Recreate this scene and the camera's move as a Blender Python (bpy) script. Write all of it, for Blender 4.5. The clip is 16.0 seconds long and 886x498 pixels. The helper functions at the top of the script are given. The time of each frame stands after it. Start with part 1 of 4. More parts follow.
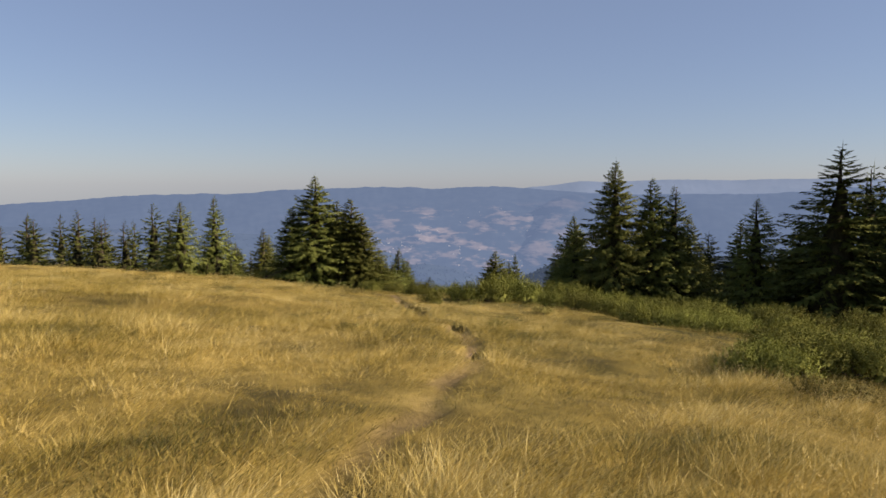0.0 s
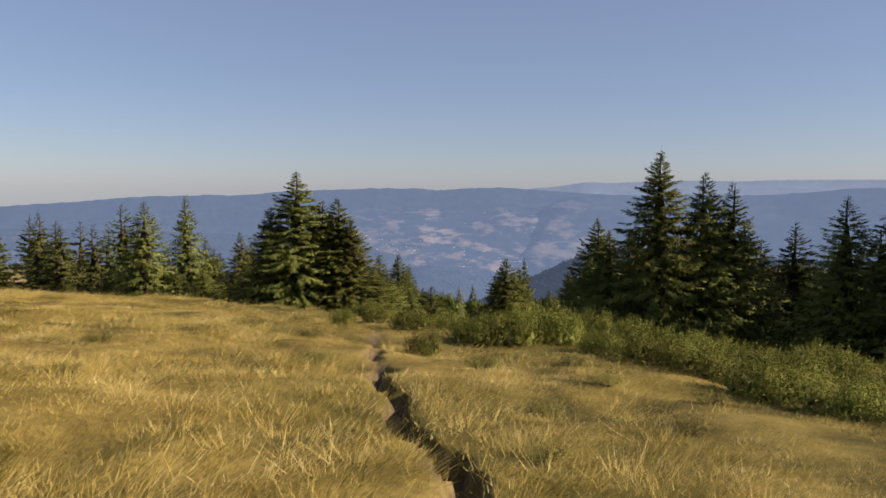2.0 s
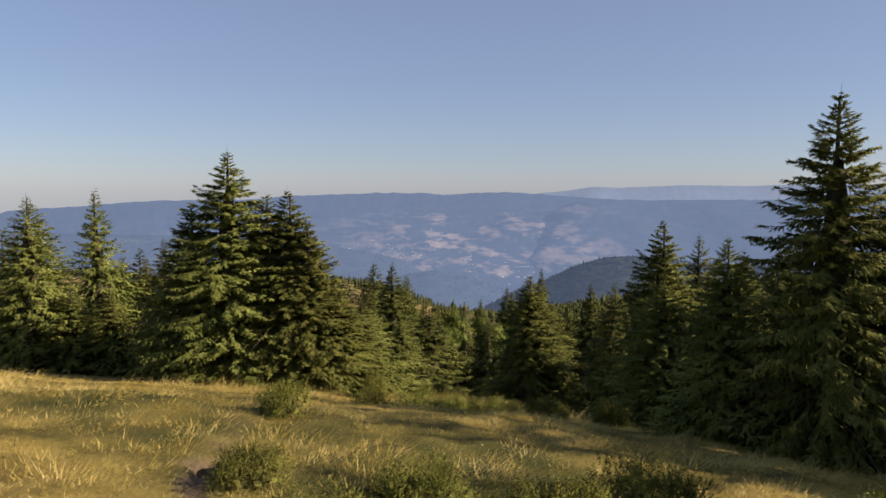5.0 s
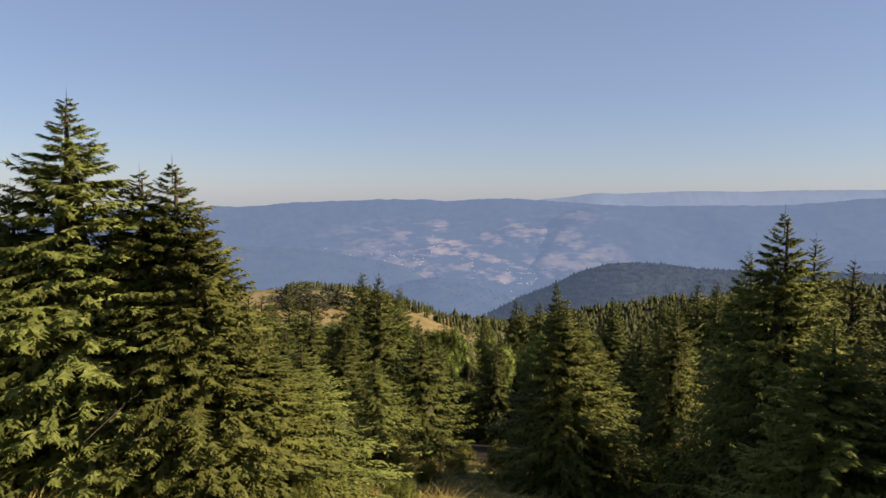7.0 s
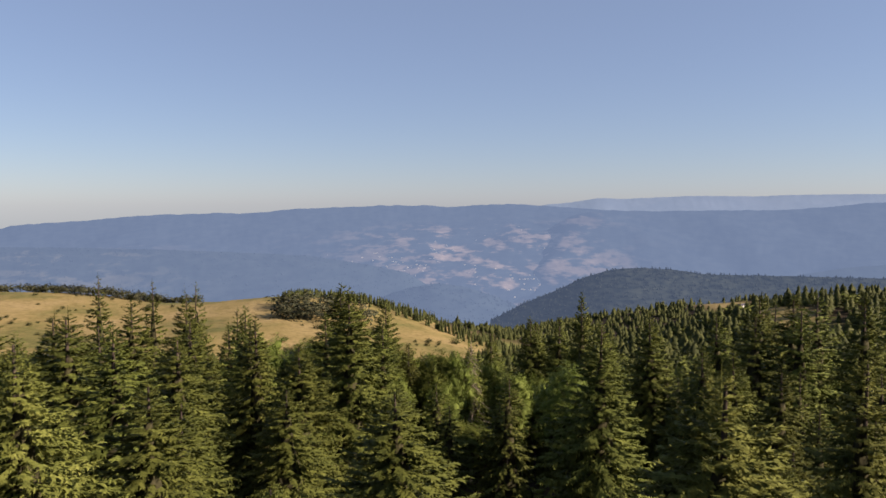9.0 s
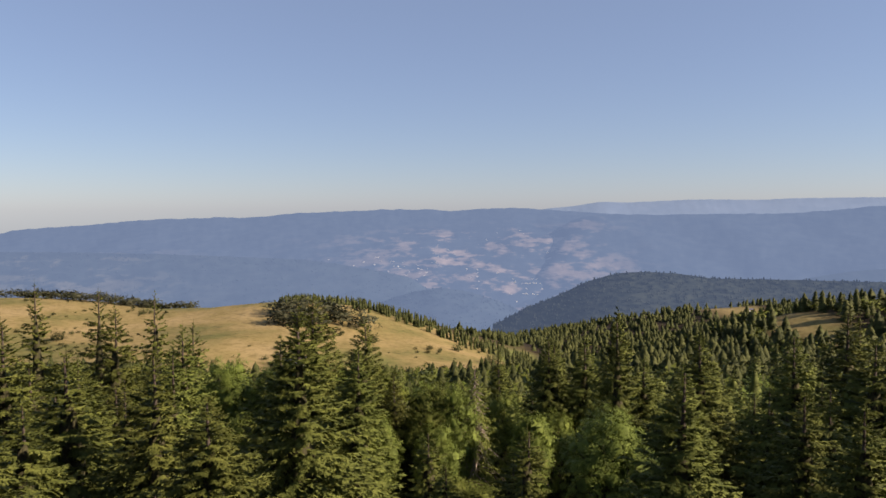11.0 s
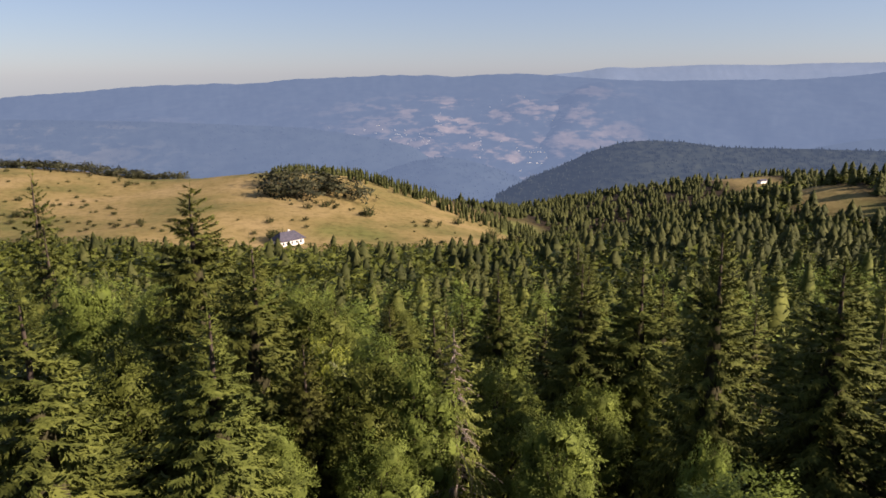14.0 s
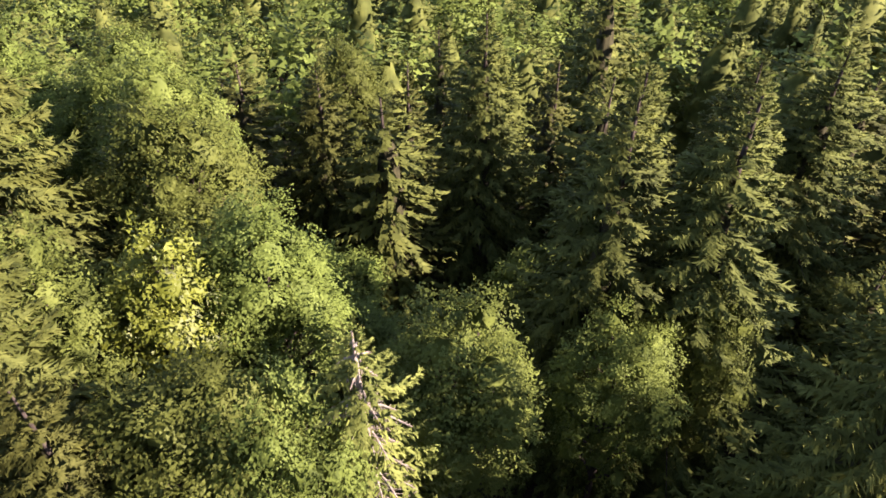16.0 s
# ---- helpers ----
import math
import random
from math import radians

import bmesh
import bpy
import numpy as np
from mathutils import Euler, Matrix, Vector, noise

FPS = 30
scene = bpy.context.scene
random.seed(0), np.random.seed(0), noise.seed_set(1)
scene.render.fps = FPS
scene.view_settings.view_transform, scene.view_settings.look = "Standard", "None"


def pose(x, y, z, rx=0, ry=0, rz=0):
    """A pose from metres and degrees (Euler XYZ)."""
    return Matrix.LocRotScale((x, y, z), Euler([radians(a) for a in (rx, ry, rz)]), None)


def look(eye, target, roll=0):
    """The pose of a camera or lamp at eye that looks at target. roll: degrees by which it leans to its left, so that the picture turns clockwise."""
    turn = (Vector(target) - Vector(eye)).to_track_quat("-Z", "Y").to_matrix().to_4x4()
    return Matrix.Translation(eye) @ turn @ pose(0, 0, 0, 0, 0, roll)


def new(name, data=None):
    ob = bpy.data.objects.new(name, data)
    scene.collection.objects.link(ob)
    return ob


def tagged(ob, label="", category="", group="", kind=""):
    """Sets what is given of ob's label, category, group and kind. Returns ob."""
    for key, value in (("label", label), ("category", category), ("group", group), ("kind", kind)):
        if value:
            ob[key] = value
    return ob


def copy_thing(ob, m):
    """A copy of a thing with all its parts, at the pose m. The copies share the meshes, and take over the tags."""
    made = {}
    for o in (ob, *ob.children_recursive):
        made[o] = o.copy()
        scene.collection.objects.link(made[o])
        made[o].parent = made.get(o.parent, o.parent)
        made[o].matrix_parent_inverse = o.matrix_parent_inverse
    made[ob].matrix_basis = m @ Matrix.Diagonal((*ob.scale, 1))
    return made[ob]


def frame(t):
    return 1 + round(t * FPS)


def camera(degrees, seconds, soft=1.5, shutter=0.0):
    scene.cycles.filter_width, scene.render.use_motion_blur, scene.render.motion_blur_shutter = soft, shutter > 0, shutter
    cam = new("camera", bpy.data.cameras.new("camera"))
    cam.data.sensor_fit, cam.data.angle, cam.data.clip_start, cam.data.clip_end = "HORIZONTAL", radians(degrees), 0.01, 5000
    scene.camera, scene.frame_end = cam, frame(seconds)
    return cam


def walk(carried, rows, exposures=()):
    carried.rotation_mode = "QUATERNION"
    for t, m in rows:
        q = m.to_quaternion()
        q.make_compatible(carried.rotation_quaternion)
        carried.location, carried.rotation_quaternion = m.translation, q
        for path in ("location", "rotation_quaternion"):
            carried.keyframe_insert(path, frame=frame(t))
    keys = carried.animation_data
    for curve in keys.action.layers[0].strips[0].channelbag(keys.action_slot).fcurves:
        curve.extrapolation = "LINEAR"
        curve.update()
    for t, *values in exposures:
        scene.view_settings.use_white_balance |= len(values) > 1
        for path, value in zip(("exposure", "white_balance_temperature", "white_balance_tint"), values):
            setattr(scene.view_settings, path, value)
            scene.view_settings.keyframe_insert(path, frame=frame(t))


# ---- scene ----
cam = camera(62.3, 16.0, soft=1.6, shutter=0.1)

# seconds, place in metres, yaw to the left, pitch up, roll: a drone that sets off over a meadow and out over the woods
PATH = [
    (0.0, 0.00, 0.00, 3.00, -0.00, -4.95, 0.18),
    (0.5, -0.00, 2.12, 3.04, 0.07, -4.96, 0.22),
    (1.0, 0.00, 4.43, 3.01, 0.15, -4.95, 0.19),
    (1.5, 0.05, 6.79, 2.86, 0.25, -4.92, 0.14),
    (2.0, 0.13, 9.37, 2.71, 0.37, -4.85, 0.15),
    (2.5, 0.20, 12.13, 2.49, 0.45, -4.76, 0.17),
    (3.0, 0.25, 14.82, 2.25, 0.53, -4.69, 0.29),
    (3.5, 0.28, 17.70, 2.11, 0.60, -4.59, 0.35),
    (4.0, 0.31, 20.72, 2.04, 0.70, -4.59, 0.30),
    (6.5, 0.59, 37.94, 1.07, 0.99, -4.11, 0.08),
    (7.0, 0.61, 42.35, 0.74, 1.02, -3.98, 0.06),
    (7.5, 0.64, 46.88, 0.36, 1.09, -3.86, 0.09),
    (8.0, 0.68, 51.74, -0.03, 1.16, -3.76, 0.06),
    (8.5, 0.79, 56.50, -0.38, 1.20, -3.64, 0.00),
    (9.0, 0.94, 60.97, -0.70, 1.23, -3.50, -0.17),
    (9.2, 0.99, 62.66, -0.82, 1.25, -3.45, -0.22),
    (11.3, 1.14, 79.64, -2.05, 1.41, -3.17, -0.26),
    (11.5, 1.20, 81.18, -2.20, 1.44, -3.21, -0.26),
    (12.0, 1.38, 85.54, -2.56, 1.49, -3.15, -0.31),
    (12.5, 1.62, 90.18, -2.86, 1.56, -3.19, -0.29),
    (13.0, 1.90, 94.96, -3.17, 1.59, -3.85, -0.32),
    (13.5, 2.23, 99.76, -3.54, 1.64, -6.98, -0.31),
    (14.0, 2.61, 104.58, -3.87, 1.67, -13.40, -0.28),
    (14.5, 3.00, 109.57, -4.08, 1.74, -20.48, -0.24),
    (15.0, 3.40, 114.72, -4.07, 1.81, -27.57, -0.14),
    (15.5, 3.82, 119.86, -3.96, 1.88, -34.69, 0.03),
    (16.0, 4.28, 125.12, -3.78, 1.93, -41.82, 0.30),
]


def flown(x, y, z, yaw, pitch, roll):
    return pose(x, y, z, 0, 0, yaw) @ pose(0, 0, 0, 90 + pitch) @ pose(0, 0, 0, 0, 0, roll)


walk(cam, [(t, flown(*row)) for t, *row in PATH], [(0.0, 0.85, 6600, 20.5), (3.5, 0.88, 6600, 20.5), (7.0, 1.02, 6600, 20.5), (13.6, 1.05, 6600, 20.5), (14.5, 1.14, 6650, 31), (15.0, 1.45, 6500, 35), (16.0, 2.12, 6100, 30)])

# ---------------------------------------------------------------- light
SUN_AZ, SUN_EL = radians(101), radians(26)      # clockwise from the way ahead
world = bpy.data.worlds.new("sky")
scene.world = world
world.use_nodes = True
wn = world.node_tree
wn.nodes.clear()
sky = wn.nodes.new("ShaderNodeTexSky")
sky.sky_type = "NISHITA"
sky.sun_disc = False
sky.sun_elevation, sky.sun_rotation = SUN_EL, SUN_AZ
sky.altitude, sky.air_density, sky.dust_density, sky.ozone_density = 1100, 1.0, 0.75, 3.2
wback = wn.nodes.new("ShaderNodeBackground")
wback.inputs["Strength"].default_value = 0.055
wout = wn.nodes.new("ShaderNodeOutputWorld")
haze = wn.nodes.new("ShaderNodeMix")        # a bright, slightly hazy blue sky
haze.data_type = "RGBA"
haze.inputs["Factor"].default_value = 0.4
haze.inputs["B"].default_value = (3.15, 4.05, 5.5, 1)
wn.links.new(sky.outputs[0], haze.inputs["A"])
wn.links.new(haze.outputs["Result"], wback.inputs["Color"])
wn.links.new(wback.outputs[0], wout.inputs["Surface"])

sun_data = bpy.data.lights.new("sun", "SUN")
sun_data.energy, sun_data.angle, sun_data.color = 5.0, radians(0.6), (1.0, 0.88, 0.70)
sun = new("sun", sun_data)
to_sun = Vector((math.sin(SUN_AZ) * math.cos(SUN_EL), math.cos(SUN_AZ) * math.cos(SUN_EL), math.sin(SUN_EL)))
sun.matrix_world = look(to_sun * 100, (0, 0, 0))

# ---------------------------------------------------------------- materials


class Nodes:
    def __init__(self, name):
        self.mat = bpy.data.materials.new(name)
        self.mat.use_nodes = True
        self.t = self.mat.node_tree
        self.b = self.t.nodes["Principled BSDF"]

    def add(self, kind, **inputs):
        n = self.t.nodes.new("ShaderNode" + kind)
        for k, v in inputs.items():
            n.inputs[k.replace("_", " ")].default_value = v
        return n

    def link(self, a, b):
        self.t.links.new(a, b)

    def noise(self, scale, detail=4.0, rough=0.55, coords=None):
        n = self.add("TexNoise", Scale=scale, Detail=detail, Roughness=rough)
        self.link((coords or self.coords()), n.inputs["Vector"])
        return n.outputs["Fac"]

    def coords(self):
        return self.add("NewGeometry").outputs["Position"]

    def ramp(self, fac, *stops):
        r = self.t.nodes.new("ShaderNodeValToRGB")
        while len(r.color_ramp.elements) < len(stops):
            r.color_ramp.elements.new(0.5)
        for e, (at, col) in zip(r.color_ramp.elements, stops):
            e.position, e.color = at, (*col, 1) if len(col) == 3 else col
        self.link(fac, r.inputs["Fac"])
        return r.outputs["Color"]

    def mix(self, fac, a, b, blend="MIX"):
        m = self.t.nodes.new("ShaderNodeMix")
        m.data_type, m.blend_type = "RGBA", blend
        for sock, v in ((m.inputs["Factor"], fac), (m.inputs["A"], a), (m.inputs["B"], b)):
            if isinstance(v, (int, float)):
                sock.default_value = v
            elif isinstance(v, tuple):
                sock.default_value = (*v, 1)
            else:
                self.link(v, sock)
        return m.outputs["Result"]

    def grey(self, fac, lo, hi, a=0.0, b=1.0):
        m = self.add("MapRange", From_Min=lo, From_Max=hi, To_Min=a, To_Max=b)
        self.link(fac, m.inputs["Value"])
        return m.outputs["Result"]

    def attribute(self, name):
        a = self.t.nodes.new("ShaderNodeAttribute")
        a.attribute_name = name
        return a.outputs["Fac"]

    def bump(self, fac, strength, distance):
        b = self.add("Bump", Strength=strength, Distance=distance)
        self.link(fac, b.inputs["Height"])
        self.link(b.outputs["Normal"], self.b.inputs["Normal"])

    def done(self, color, rough=0.8, spec=0.3):
        if isinstance(color, tuple):
            self.b.inputs["Base Color"].default_value = (*color, 1)
        else:
            self.link(color, self.b.inputs["Base Color"])
        self.b.inputs["Roughness"].default_value = rough
        self.b.inputs["Specular IOR Level"].default_value = spec
        return self.mat

    def translucent(self, color, share):
        tr = self.add("BsdfTranslucent")
        self.link(color, tr.inputs["Color"])
        mx = self.add("MixShader")
        mx.inputs[0].default_value = share
        out = self.t.nodes["Material Output"]
        self.link(self.b.outputs[0], mx.inputs[1])
        self.link(tr.outputs[0], mx.inputs[2])
        self.link(mx.outputs[0], out.inputs["Surface"])


def foliage(name, dark, mid, light, scale=0.9, share=0.15, rough=0.7, spec=0.08, own=0.45):
    """Leaves or needles: each piece has its own tone, and whole boughs differ too."""
    n = Nodes(name)
    isl = n.add("NewGeometry").outputs["Random Per Island"]
    who = n.add("ObjectInfo").outputs["Random"]
    patch = n.noise(scale, 2.0)
    a = n.add("Math")
    a.operation = "MULTIPLY_ADD"
    n.link(isl, a.inputs[0])
    a.inputs[1].default_value = own
    n.link(patch, a.inputs[2])
    c = n.ramp(a.outputs[0], (0.28 + 0.15 * own, dark), (0.5 + 0.4 * own, mid), (0.72 + 0.62 * own, light))
    tint = n.grey(who, 0, 1, 0.72, 1.28)
    hsv = n.add("HueSaturation")
    hue = n.grey(who, 0, 1, 0.488, 0.512)
    n.link(hue, hsv.inputs["Hue"])
    n.link(tint, hsv.inputs["Value"])
    n.link(c, hsv.inputs["Color"])
    n.translucent(hsv.outputs[0], share)
    return n.done(hsv.outputs[0], rough, spec)


def bark(name, a, b, scale=9):
    n = Nodes(name)
    co = n.add("Mapping")
    n.link(n.coords(), co.inputs["Vector"])
    co.inputs["Scale"].default_value = (1, 1, 0.25)
    f = n.noise(scale, 5, 0.65, co.outputs[0])
    n.bump(f, 0.7, 0.03)
    return n.done(n.ramp(f, (0.3, a), (0.7, b)), 0.9, 0.1)


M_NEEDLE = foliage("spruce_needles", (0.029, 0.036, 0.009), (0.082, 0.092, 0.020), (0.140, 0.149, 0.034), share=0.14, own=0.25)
# open-grown needles: a yellower tone, lightened to stand for stronger sun on edge trees
M_NEEDLE_OPEN_LIT = foliage("open_grown_lit_spruce_needles", (0.046, 0.055, 0.013), (0.130, 0.142, 0.032), (0.212, 0.221, 0.054), share=0.2, own=0.25)
# far needles, darkened to hold the shade inside crowns too plain to cast it
M_NEEDLE_FAR_SHADE = foliage("far_spruce_needles_shaded", (0.021, 0.026, 0.010), (0.050, 0.057, 0.017), (0.086, 0.090, 0.028), 0.15, own=0.3)
M_LEAF = foliage("beech_leaves", (0.048, 0.061, 0.012), (0.115, 0.140, 0.027), (0.172, 0.203, 0.044), 0.8, 0.25, 0.6, 0.08, 0.13)
M_LEAF_YELLOW = foliage("turning_leaves", (0.064, 0.080, 0.010), (0.145, 0.170, 0.018), (0.220, 0.245, 0.030), 0.8, 0.2, 0.5, 0.3, 0.22)
M_JUNIPER = foliage("juniper_needles", (0.056, 0.063, 0.013), (0.136, 0.142, 0.027), (0.212, 0.212, 0.047), 1.6, own=0.28)
M_FAR_BUSH = foliage("dark_pasture_bush", (0.021, 0.025, 0.010), (0.052, 0.056, 0.020), (0.098, 0.095, 0.035), 0.2)
M_COPSE = foliage("greyish_copse_leaves", (0.025, 0.029, 0.015), (0.059, 0.064, 0.032), (0.105, 0.105, 0.056), 0.1)
M_RUSTY = foliage("rusty_needles", (0.049, 0.021, 0.008), (0.119, 0.052, 0.021), (0.182, 0.091, 0.035), 1.6)
M_HEATH = foliage("heath_twigs", (0.079, 0.076, 0.018), (0.165, 0.145, 0.040), (0.251, 0.218, 0.066), 1.6, own=0.3)
M_BARK = bark("spruce_bark", (0.028, 0.021, 0.016), (0.104, 0.080, 0.064))
# dark twig brown that paints the shade inside spruce crowns
M_TWIG_SHADE = bark("inner_twig_shade", (0.018, 0.017, 0.008), (0.065, 0.058, 0.028), 6)
M_DEADWOOD = bark("weathered_deadwood", (0.17, 0.13, 0.10), (0.42, 0.35, 0.29), 12)


def grass_material(name, *stops, rough=0.6):
    n = Nodes(name)
    isl = n.add("NewGeometry").outputs["Random Per Island"]
    patch = n.mix(0.55, n.noise(0.30, 4.0, 0.6), n.attribute("tone"))
    a = n.add("Math")
    a.operation = "MULTIPLY_ADD"
    n.link(isl, a.inputs[0])
    a.inputs[1].default_value = 0.28
    n.link(patch, a.inputs[2])
    c = n.ramp(a.outputs[0], *stops)
    n.translucent(c, 0.25)
    return n.done(c, rough, 0.3)


M_GRASS = grass_material("dry_meadow_grass", (0.34, (0.070, 0.068, 0.015)), (0.50, (0.205, 0.168, 0.033)),
                         (0.68, (0.390, 0.290, 0.062)), (0.86, (0.53, 0.41, 0.12)), (1.0, (0.62, 0.51, 0.21)))


def ground_material():
    n = Nodes("meadow_and_forest_soil")
    big, mid, fine = n.noise(0.045, 5, 0.6), n.noise(0.6, 5, 0.6), n.noise(9, 6, 0.7)
    straw = n.ramp(mid, (0.34, (0.085, 0.066, 0.019)), (0.5, (0.215, 0.158, 0.040)), (0.66, (0.350, 0.258, 0.070)))
    green = n.ramp(mid, (0.3, (0.030, 0.037, 0.009)), (0.7, (0.101, 0.094, 0.023)))
    turf = n.mix(n.grey(big, 0.44, 0.60), straw, green)
    turf = n.mix(0.45, turf, n.ramp(fine, (0.3, (0.3, 0.27, 0.2)), (0.62, (1, 1, 1))), "MULTIPLY")
    dirt = n.ramp(fine, (0.3, (0.057, 0.039, 0.025)), (0.55, (0.121, 0.086, 0.056)), (0.8, (0.208, 0.157, 0.104)))
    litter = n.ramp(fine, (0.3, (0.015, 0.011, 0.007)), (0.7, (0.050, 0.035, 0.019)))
    pasture = n.ramp(n.noise(0.014, 6, 0.62), (0.34, (0.124, 0.117, 0.037)), (0.5, (0.241, 0.181, 0.070)), (0.68, (0.315, 0.231, 0.107)))
    pasture = n.mix(n.attribute("lush"), pasture, (0.135, 0.150, 0.040))
    pasture = n.mix(0.55, pasture, n.ramp(n.noise(0.22, 5, 0.7), (0.34, (0.35, 0.34, 0.25)), (0.55, (1, 1, 1))), "MULTIPLY")
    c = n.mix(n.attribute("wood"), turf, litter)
    c = n.mix(n.attribute("pasture"), c, pasture)
    c = n.mix(n.attribute("trail"), c, dirt)
    n.bump(fine, 0.6, 0.05)
    return n.done(c, 0.95, 0.1)


M_GROUND = ground_material()

# ---------------------------------------------------------------- small tools


def raw_mesh(name, verts, tris, mat, smooth=False, inner=0, out=None):
    """out: the way out of the crown at each vertex; needles and leaves turn to it, so that a crown is shaded as one soft mass."""
    verts, tris = np.asarray(verts, np.float32).reshape(-1, 3), np.array(tris, np.int32)
    if out is not None:
        ng = np.cross(verts[tris[:, 1]] - verts[tris[:, 0]], verts[tris[:, 2]] - verts[tris[:, 0]])
        ng /= np.linalg.norm(ng, axis=1, keepdims=True) + 1e-12
        back = (ng * out[tris[:, 0]]).sum(1) < 0
        tris[back] = tris[back][:, ::-1]
        ng[back] *= -1
        soft = 0.8 * out
        soft[tris.ravel()] += 0.45 * np.repeat(ng, tris.shape[1], 0)
        soft /= np.linalg.norm(soft, axis=1, keepdims=True) + 1e-9
        smooth = True
    me = bpy.data.meshes.new(name)
    k = tris.shape[1]
    me.vertices.add(len(verts))
    me.vertices.foreach_set("co", verts.ravel())
    me.loops.add(tris.size)
    me.loops.foreach_set("vertex_index", tris.ravel())
    me.polygons.add(len(tris))
    me.polygons.foreach_set("loop_start", np.arange(0, tris.size, k, dtype=np.int32))
    me.polygons.foreach_set("use_smooth", np.full(len(tris), smooth))
    me.update(calc_edges=True)
    if out is not None:
        me.normals_split_custom_set_from_vertices(soft.tolist())
    me.materials.append(mat)
    if inner:       # the last faces are the crown's core, in dark brown that stands for inner shade
        me.materials.append(M_TWIG_SHADE)
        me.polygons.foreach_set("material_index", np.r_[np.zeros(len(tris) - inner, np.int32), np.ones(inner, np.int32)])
    return me


def hang(name, me, parent, label=""):
    ob = new(name, me)
    ob.parent = parent
    return tagged(ob, label) if label else ob


def part(name, bm, material, parent, label=""):
    me = bpy.data.meshes.new(name)
    bm.to_mesh(me)
    bm.free()
    me.materials.append(material)
    return hang(name, me, parent, label)


def step(a, b, v):
    s = np.clip((np.asarray(v, float) - a) / (b - a), 0, 1)
    return s * s * (3 - 2 * s)


# ---------------------------------------------------------------- the lie of the land
BASE_Y = (-4000, -40, 0, 8, 13, 17, 23, 28, 36, 42, 49, 60, 65, 78, 92, 107, 122, 140, 190, 300, 400, 480, 560, 680, 760, 900, 1300, 2000, 5000)
BASE_Z = (60, 3.2, 1.15, 0.65, 0.05, -0.25, -0.95, -1.5, -2.6, -3.45, -4.9, -8.2, -9.3, -12.9, -17.5, -21.6, -26, -31, -44, -68, -82, -87, -86, -83, -95, -150, -260, -400, -420)
TRAIL_Y = (0, 5, 8, 10.5, 13.1, 15.2, 16.7, 19, 22, 25.9, 28, 31, 33, 36, 38, 42, 50)
TRAIL_X = (-1.7, -0.85, -0.2, 0.3, 0.5, 0.45, 0.2, -0.5, -1.1, -1.6, -1.85, -2.0, -2.2, -3.2, -3.6, -4.1, -5.0)


def trail_x(y):
    return np.interp(y, TRAIL_Y, TRAIL_X) + 0.10 * np.sin(y * 1.9) + 0.06 * np.sin(y * 4.3 + 1)


def lattice(x, y, seed):
    i, j = np.floor(x), np.floor(y)
    fx, fy = x - i, y - j
    fx, fy = fx * fx * (3 - 2 * fx), fy * fy * (3 - 2 * fy)

    def h(a, c):
        v = np.sin(a * 127.1 + c * 311.7 + seed * 74.7) * 43758.5453
        return v - np.floor(v)

    return (h(i, j) * (1 - fx) + h(i + 1, j) * fx) * (1 - fy) + (h(i, j + 1) * (1 - fx) + h(i + 1, j + 1) * fx) * fy


def fbm(x, y, size, octaves=5, seed=0.0, gain=0.5):
    """Fractal unevenness between about -1 and 1; size: its largest wavelength in metres."""
    out, amp = 0, 1.0
    for k in range(octaves):
        out = out + amp * (2 * lattice(x / size * 2 ** k + 13.7 * k, y / size * 2 ** k - 7.3 * k, seed + k) - 1)
        amp *= gain
    return out


def land(x, y):
    """Height of the ground, without the trail."""
    x, y = np.asarray(x, float), np.asarray(y, float)
    ys = np.stack([np.interp(y + d, BASE_Y, BASE_Z) for d in (-2, 0, 2)]).mean(0)
    near = 1 - step(60, 160, y)
    z = ys - 0.075 * 30 * np.tanh(x / 30) * near - 0.004 * np.clip(x, 0, 30) ** 2 * near * step(20, 50, y)
    far = step(150, 420, y)
    z = z + far * (9 * np.exp(-(((x + 400) / 120) ** 2)) - 4 * np.exp(-(((x + 250) / 60) ** 2)) + 3 * np.exp(-(((x + 160) / 60) ** 2)))
    z = z - 44 * step(-110, 90, x) * np.exp(-(((y - 690) / 190) ** 2))
    z = z + 34 * np.exp(-(((x - 190) / 95) ** 2) - ((y - 458) / 78) ** 2) + 20 * np.exp(-(((x - 300) / 110) ** 2) - ((y - 420) / 150) ** 2) - 60 * step(600, 1500, x) * far
    z = z + 52 * np.exp(-(((x - 360) / 260) ** 2) - ((y - 960) / 170) ** 2)
    z = z - 5 * np.exp(-(((x + 95) / 75) ** 2) - ((y - 470) / 50) ** 2)
    z = z + 8 * np.exp(-(((x - 90) / 60) ** 2) - ((y - 330) / 120) ** 2)
    z = z + 0.055 * fbm(x, y, 0.9, 1, 21) * near + 0.13 * fbm(x, y, 2.6, 3, 2) * near + 0.16 * fbm(x, y, 9, 2, 1) * near + 1.6 * fbm(x, y, 60, 3, 4) * step(150, 320, y)
    return z


